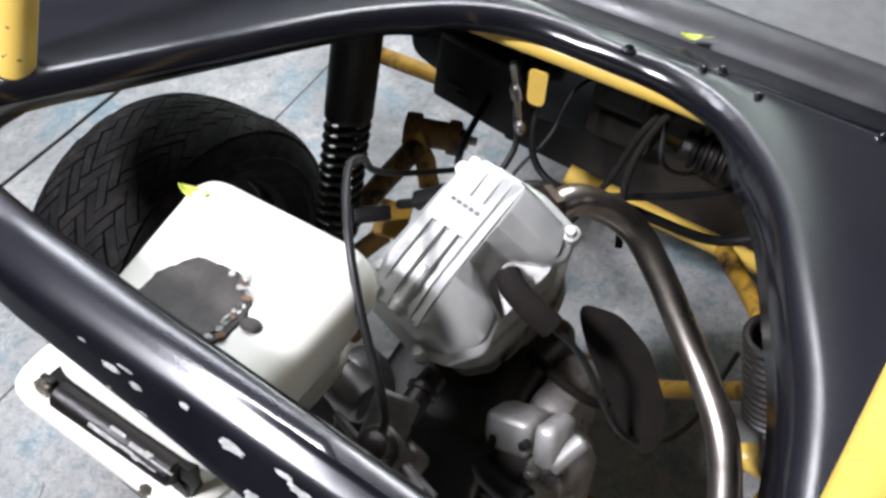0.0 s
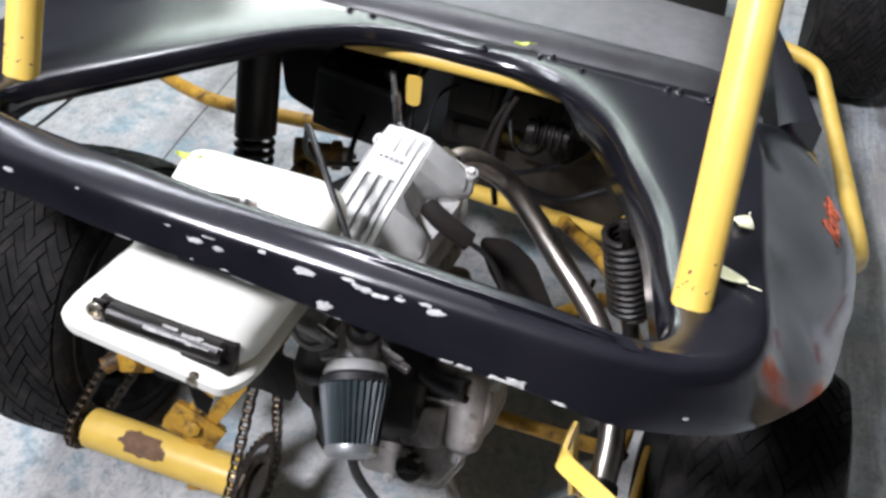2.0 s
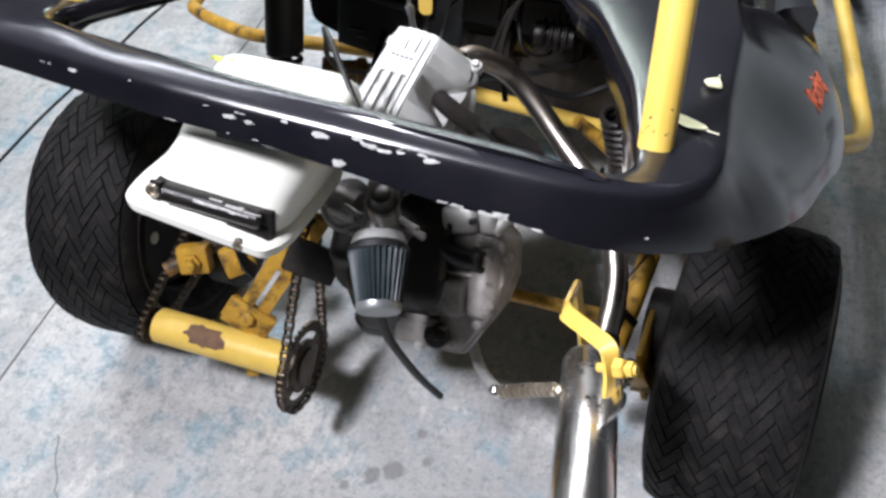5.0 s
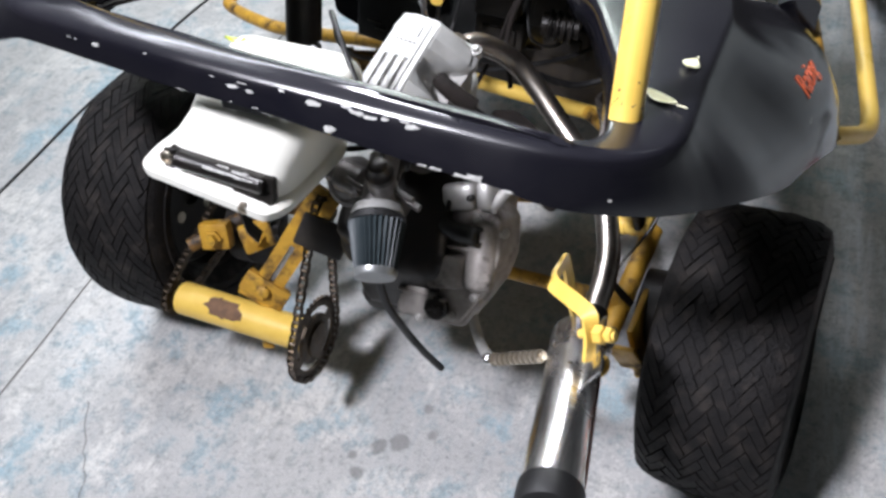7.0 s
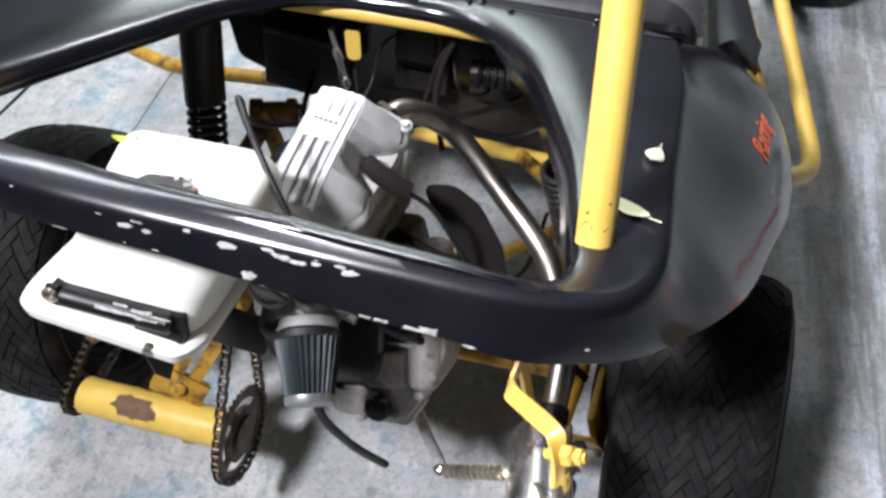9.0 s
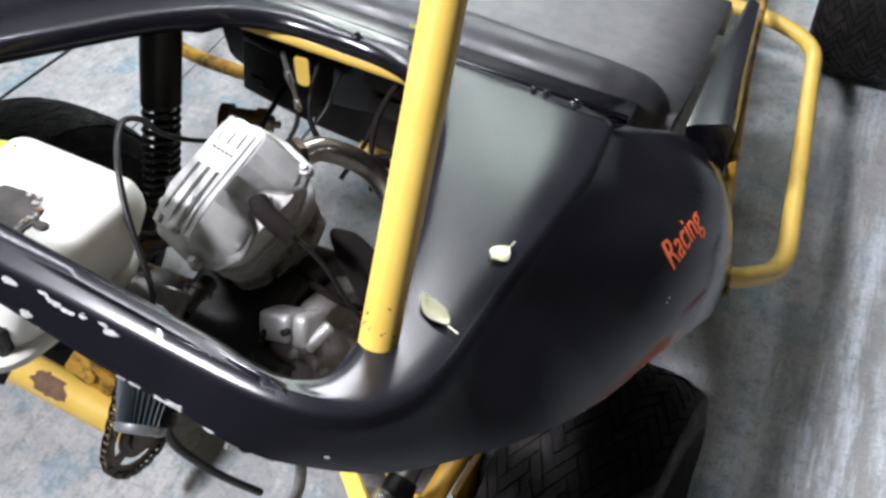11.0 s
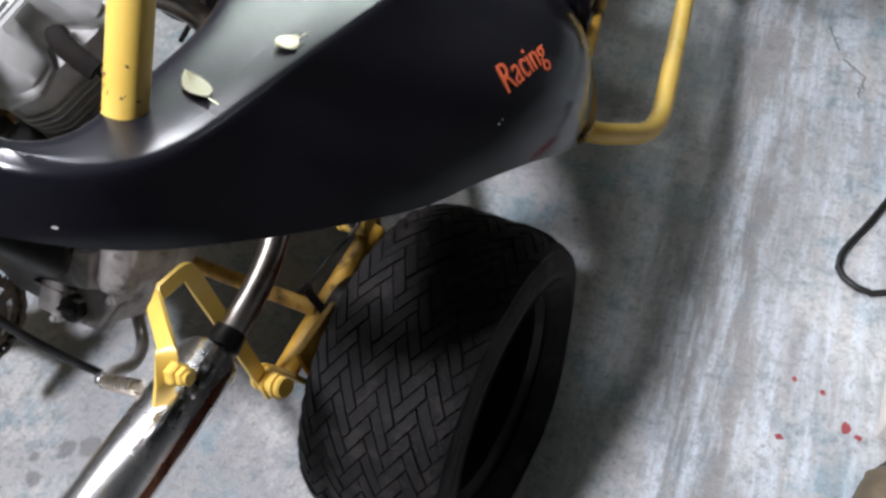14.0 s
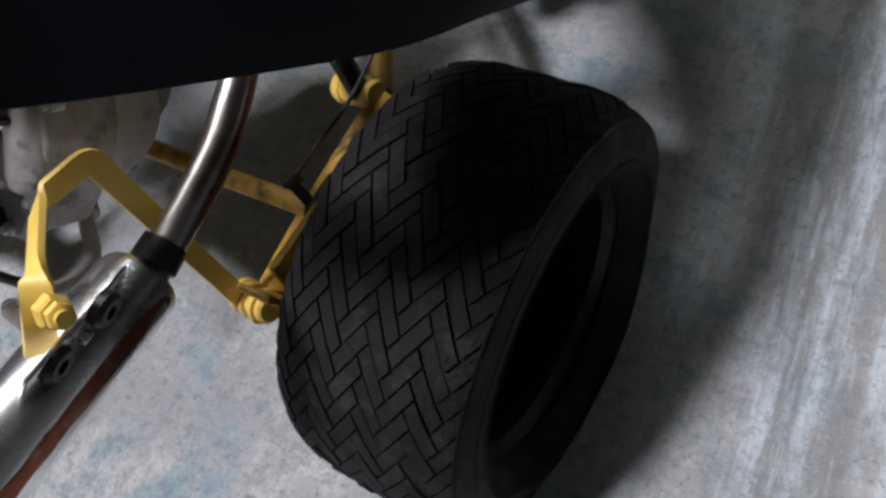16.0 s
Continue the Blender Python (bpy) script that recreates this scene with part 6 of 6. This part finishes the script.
def chip(p, length, high, along=DU, lift=0.0005):
    """A ragged flake of bare fibreglass that follows the deck's skin."""
    p, n = on_shell(p, 0)
    a = (along - n * along.dot(n)).normalized()
    b = n.cross(a)
    bm = bmesh.new()
    k, loops, seed = 22, [], rng.uniform(0, 99)
    jag = [1 + 0.55 * noise.noise(V((2.2 * math.cos(2 * math.pi * i / k), 2.2 * math.sin(2 * math.pi * i / k), seed))) + rng.uniform(-0.16, 0.16) for i in range(k)]
    for s, up in ((1.04, -0.0004), (1.0, lift), (0.55, lift), (0.1, lift)):
        ring = []
        for i in range(k):
            t = 2 * math.pi * i / k
            sq = abs(math.cos(t)) ** 0.7 * math.copysign(1, math.cos(t))
            ring.append(on_shell(p + (a * sq * length / 2 + b * math.sin(t) * high / 2) * jag[i] * s, up)[0])
        loops.append(ring)
    rings(bm, loops)
    part("paint_chip", bm, CHIP, body, sharp=80)


# along the upper crease of the rear edge, then along its lower lip
for u, w, length, high in ((-0.194, -0.010, 0.013, 0.006), (-0.010, -0.013, 0.017, 0.006), (0.010, -0.014, 0.010, 0.005), (0.047, -0.003, 0.008, 0.005), (0.084, -0.010, 0.018, 0.008),
                           (0.120, -0.006, 0.014, 0.004), (0.134, -0.010, 0.022, 0.006), (0.148, -0.012, 0.016, 0.005), (0.163, -0.010, 0.010, 0.004), (0.184, -0.008, 0.011, 0.004), (0.192, -0.012, 0.018, 0.007)):
    chip(D(u, 0.004 if u > -0.05 else 0.016, w), length * 0.8, high * 0.7)
for u, w, length, high in ((0.106, -0.032, 0.014, 0.010), (0.118, -0.037, 0.024, 0.012), (0.208, -0.040, 0.012, 0.004), (0.222, -0.041, 0.016, 0.006), (0.250, -0.041, 0.018, 0.007),
                           (0.264, -0.039, 0.018, 0.010), (0.298, -0.042, 0.012, 0.003), (-0.075, -0.036, 0.016, 0.008), (0.403, -0.040, 0.005, 0.003), (0.035, -0.039, 0.018, 0.003)):
    chip(D(u, -0.024 if u > 0.15 else 0.0, w), length * 0.8, high * 0.75)
for k in range(10):
    u = rng.uniform(-0.30, 0.26)
    chip(D(u, 0.003 + (0.02 if u < -0.1 else 0), rng.choice((-0.006, -0.012, -0.03))), rng.uniform(0.002, 0.006), rng.uniform(0.0007, 0.0014))
for k in range(4):
    chip(D(0.60, rng.uniform(0.15, 0.50), -0.115), rng.uniform(0.0015, 0.004), rng.uniform(0.001, 0.002), DV)
chip(V((0.560, 0.285, 0.530)), 0.007, 0.005, DV)
# deck screws
for u, v in ((0.179, 0.602), (0.196, 0.615), (0.239, 0.589), (-0.097, 0.606), (-0.062, 0.604), (0.103, 0.590), (0.356, 0.598), (0.373, 0.602), (0.414, 0.606)):
    bm = bmesh.new()
    lathe(bm, D(u, v, -0.001), DN, [(0, 0.0085), (0.0015, 0.008), (0.003, 0.005), (0.007, 0.0035), (0.008, 0.0015)], 12)
    part("deck_screw", bm, BLACK, body)


def leaf_thing(u, v, turn, length, wide, mat, label, w=0.0012, tilt=0.0):
    bm = bmesh.new()
    rows = []
    for i in range(9):
        t = i / 8
        half = wide / 2 * math.sin(math.pi * t) ** 0.8 + 0.0004
        x = (t - 0.5) * length
        lift = 0.004 * (2 * t - 1) ** 2
        rows.append([V((x, -half, lift + 0.003)), V((x, 0, lift)), V((x, half, lift + 0.003))])
    rings(bm, rows, False, False)
    cyl(bm, (length * 0.5, 0, 0.004), (length * 0.5 + 0.012, 0.002, 0.005), 0.0007, seg=6)
    me = mesh_of(bm, "leaf")
    me.materials.append(mat)
    ob = new("leaf", me)
    ob.matrix_world = Matrix.Translation(D(u, v, w)) @ DECK.to_4x4() @ pose(0, 0, 0, tilt, 0, turn)
    s = ob.modifiers.new("thickness", "SOLIDIFY")
    s.thickness = 0.0005
    return tagged(ob, label, "leaf", "fallen leaves")


leaf_thing(0.412, 0.150, -33, 0.042, 0.020, LEAF, "pale yellow fallen leaf lying on the black deck")
leaf_thing(0.434, 0.256, 70, 0.026, 0.020, LEAF, "small pale yellow leaf lying on the black deck", tilt=8)
leaf_thing(-0.116, 0.192, 10, 0.028, 0.013, GREEN_LEAF, "yellow-green leaf on the white fuel tank", w=-0.0535)
leaf_thing(0.14, 0.72, 30, 0.026, 0.014, GREEN_LEAF, "yellow-green leaf on the dusty shelf", w=-0.026)

# ---- loose things on the floor ----
cable = tagged(new("power_cable"), "thin black power cable lying across the floor", "cable")
bm = bmesh.new()
tube(bm, smooth_path([(-1.34, -0.10, 0.004), (-1.30, 0.30, 0.004), (-1.28, 0.55, 0.004), (-1.265, 0.80, 0.004), (-1.225, 1.05, 0.004), (-1.19, 1.30, 0.004), (-1.06, 1.75, 0.004), (-0.9, 2.3, 0.004)], 0.03), 0.0035, 8)
part("sheath", bm, BLACK_RUBBER, cable)

carton = tagged(new("carton"), "white and orange printed carton of a starter charger", "box")
CM = Matrix.Translation((1.285, 0.62, -0.035)) @ Matrix.Rotation(radians(-4), 4, "Z")
bm = bmesh.new()
box(bm, CM @ pose(0, 0, 0.068), (0.27, 0.34, 0.064), 0.003)
PAPER = material("white_carton", (0.74, 0.70, 0.64), 0.65, second=(0.68, 0.63, 0.57), grain=30)
PRINT = material("orange_print", (0.66, 0.13, 0.05), 0.55, second=(0.58, 0.11, 0.04), grain=40)
GOLD = material("gold_print", (0.80, 0.50, 0.16), 0.55, second=(0.74, 0.45, 0.13), grain=40)
part("carton_body", bm, PAPER, carton, "white cardboard")
bm = bmesh.new()
box(bm, CM @ pose(0.005, 0.0, 0.1005), (0.235, 0.30, 0.001), 0)
part("print_panel", bm, PRINT, carton, "orange printed panel")
for i, (txt, x, size, mat) in enumerate((("12 VOLTS LINEA 110/220", -0.072, 0.018, PAPER), ("AUXILIAR DE PARTIDA", -0.045, 0.022, GOLD))):
    cu = bpy.data.curves.new("print", "FONT")
    cu.body, cu.size, cu.extrude, cu.offset = txt, size, 0.0003, 0.0006
    t_ob = new("print_tmp", cu)
    me = bpy.data.meshes.new_from_object(t_ob.evaluated_get(bpy.context.evaluated_depsgraph_get()))
    bpy.data.objects.remove(t_ob)
    me.materials.append(mat)
    ob = new("print", me)
    ob.matrix_world = CM @ pose(x, 0.135, 0.1015, 0, 0, -90)
    ob.parent = carton
for sx in (-0.112, 0.122):
    bm = bmesh.new()
    box(bm, CM @ pose(sx, 0, 0.1012), (0.004, 0.29, 0.0008), 0)
    part("gold_line", bm, GOLD, carton)

lead = tagged(new("charger_lead"), "thick black lead looped on the floor with red clamps", "cable")
bm = bmesh.new()
tube(bm, smooth_path([(1.20, 0.99, 0.055), (1.17, 1.03, 0.02), (1.10, 0.88, 0.006), (1.060, 0.79, 0.006), (1.068, 0.745, 0.006), (1.115, 0.725, 0.006), (1.16, 0.76, 0.006), (1.20, 0.86, 0.008), (1.24, 0.95, 0.01)], 0.02), 0.0058, 10)
part("loop", bm, BLACK_RUBBER, lead)
bm = bmesh.new()
tube(bm, smooth_path([(1.20, 1.08, 0.03), (1.15, 1.18, 0.03), (1.125, 1.36, 0.02), (1.15, 1.43, 0.03), (1.25, 1.44, 0.03)], 0.02), 0.010, 10)
tube(bm, smooth_path([(1.19, 1.10, 0.035), (1.165, 1.20, 0.04), (1.14, 1.40, 0.03), (1.25, 1.38, 0.03)], 0.02), 0.009, 10)
part("lead_coil", bm, BLACK_RUBBER, lead, "bundle of black leads")
bm = bmesh.new()
for dx in (0.0, 0.035):
    strip(bm, [V((1.165 + dx, 1.05, 0.012)), V((1.21 + dx, 0.98, 0.030)), V((1.25 + dx, 0.96, 0.030))], (0, 0.3, 1), 0.03, 0.012)
RED = material("red_plastic", (0.40, 0.035, 0.04), 0.4, second=(0.32, 0.03, 0.035), grain=40)
part("clamp", bm, RED, lead, "red plastic battery clamp")

bag = tagged(new("cloth_bag"), "brown canvas bag slumped beside the carton", "bag")
bm = bmesh.new()
bmesh.ops.create_icosphere(bm, subdivisions=4, radius=1)
for v in bm.verts:
    c = v.co
    r = 1 + 0.16 * noise.noise(c * 1.8) + 0.06 * noise.noise(c * 5)
    v.co = V((1.31 + 0.20 * c.x * r, 0.30 + 0.17 * c.y * r, max(0.0, 0.07 + 0.10 * c.z * r)))
CANVAS = material("brown_canvas", (0.16, 0.12, 0.075), 0.85, second=(0.11, 0.085, 0.05), grain=25, bump=0.5, bump_scale=160)
part("bag_body", bm, CANVAS, bag)
bm = bmesh.new()
tube(bm, smooth_path([(1.05, 0.10, 0.004), (1.09, 0.26, 0.005), (1.13, 0.38, 0.006), (1.18, 0.44, 0.02), (1.25, 0.46, 0.06)], 0.02), 0.0042, 8)
lead2 = tagged(new("cord"), "thin black cord along the bag", "cable")
part("sheath", bm, BLACK_RUBBER, lead2)

# floor marks: slab joints, cracks, red drops, oil spots
bm = bmesh.new()
for a, b in (((-0.875, -1.2), (-0.822, 1.9)),):
    pa, pb = V((*a, 0.0006)), V((*b, 0.0006))
    path = [pa.lerp(pb, k / 60) + V((0.004 * noise.noise(V((k * 0.35, a[0], 0))), 0.004 * noise.noise(V((k * 0.35, a[1], 5))), 0)) for k in range(61)]
    if a[0] < 0:
        strip(bm, path, (pb - pa).cross(V((0, 0, 1))), 0.0045, 0.0008)
JOINT = material("dirty_joint", (0.10, 0.095, 0.09), 0.9, second=(0.16, 0.15, 0.14), grain=40)
tagged(part("floor_joint", bm, JOINT, floor, "dark dirt-filled slab joint"))
bm = bmesh.new()
for a, b in (((0.985, 1.44), (1.01, 1.36)), ((1.02, 1.335), (1.065, 1.29)), ((1.065, 1.29), (1.06, 1.22)), ((-0.66, -0.04), (-0.55, -0.20)), ((-0.55, -0.20), (-0.50, -0.36))):
    pa, pb = V((*a, 0.0005)), V((*b, 0.0005))
    path = [pa.lerp(pb, k / 10) + V((0.008 * noise.noise(V((k * 0.9, a[0] * 7, 0))), 0.008 * noise.noise(V((k * 0.9, a[1] * 7, 5))), 0)) for k in range(11)]
    strip(bm, path, (pb - pa).cross(V((0, 0, 1))), 0.0022 if a[0] > 0 else 0.0014, 0.0008)
part("floor_crack", bm, JOINT, floor, "thin dark floor crack")
DROP = material("dried_red_paint", (0.36, 0.07, 0.075), 0.6, second=(0.26, 0.06, 0.065), grain=90)
for x, y, r in ((1.098, 0.462, 0.0095), (1.116, 0.452, 0.005), (1.006, 0.415, 0.0055), (1.016, 0.522, 0.0045), (1.06, 0.512, 0.0045), (1.20, 0.40, 0.005)):
    bm = bmesh.new()
    k = 14
    ring = [V((x + r * (1 + rng.uniform(-0.35, 0.35)) * math.cos(2 * math.pi * i / k), y + r * (1 + rng.uniform(-0.35, 0.35)) * math.sin(2 * math.pi * i / k), 0.0)) for i in range(k)]
    rings(bm, [ring, [p + V((0, 0, 0.0006)) for p in ring]])
    part("red_drop", bm, DROP, floor)
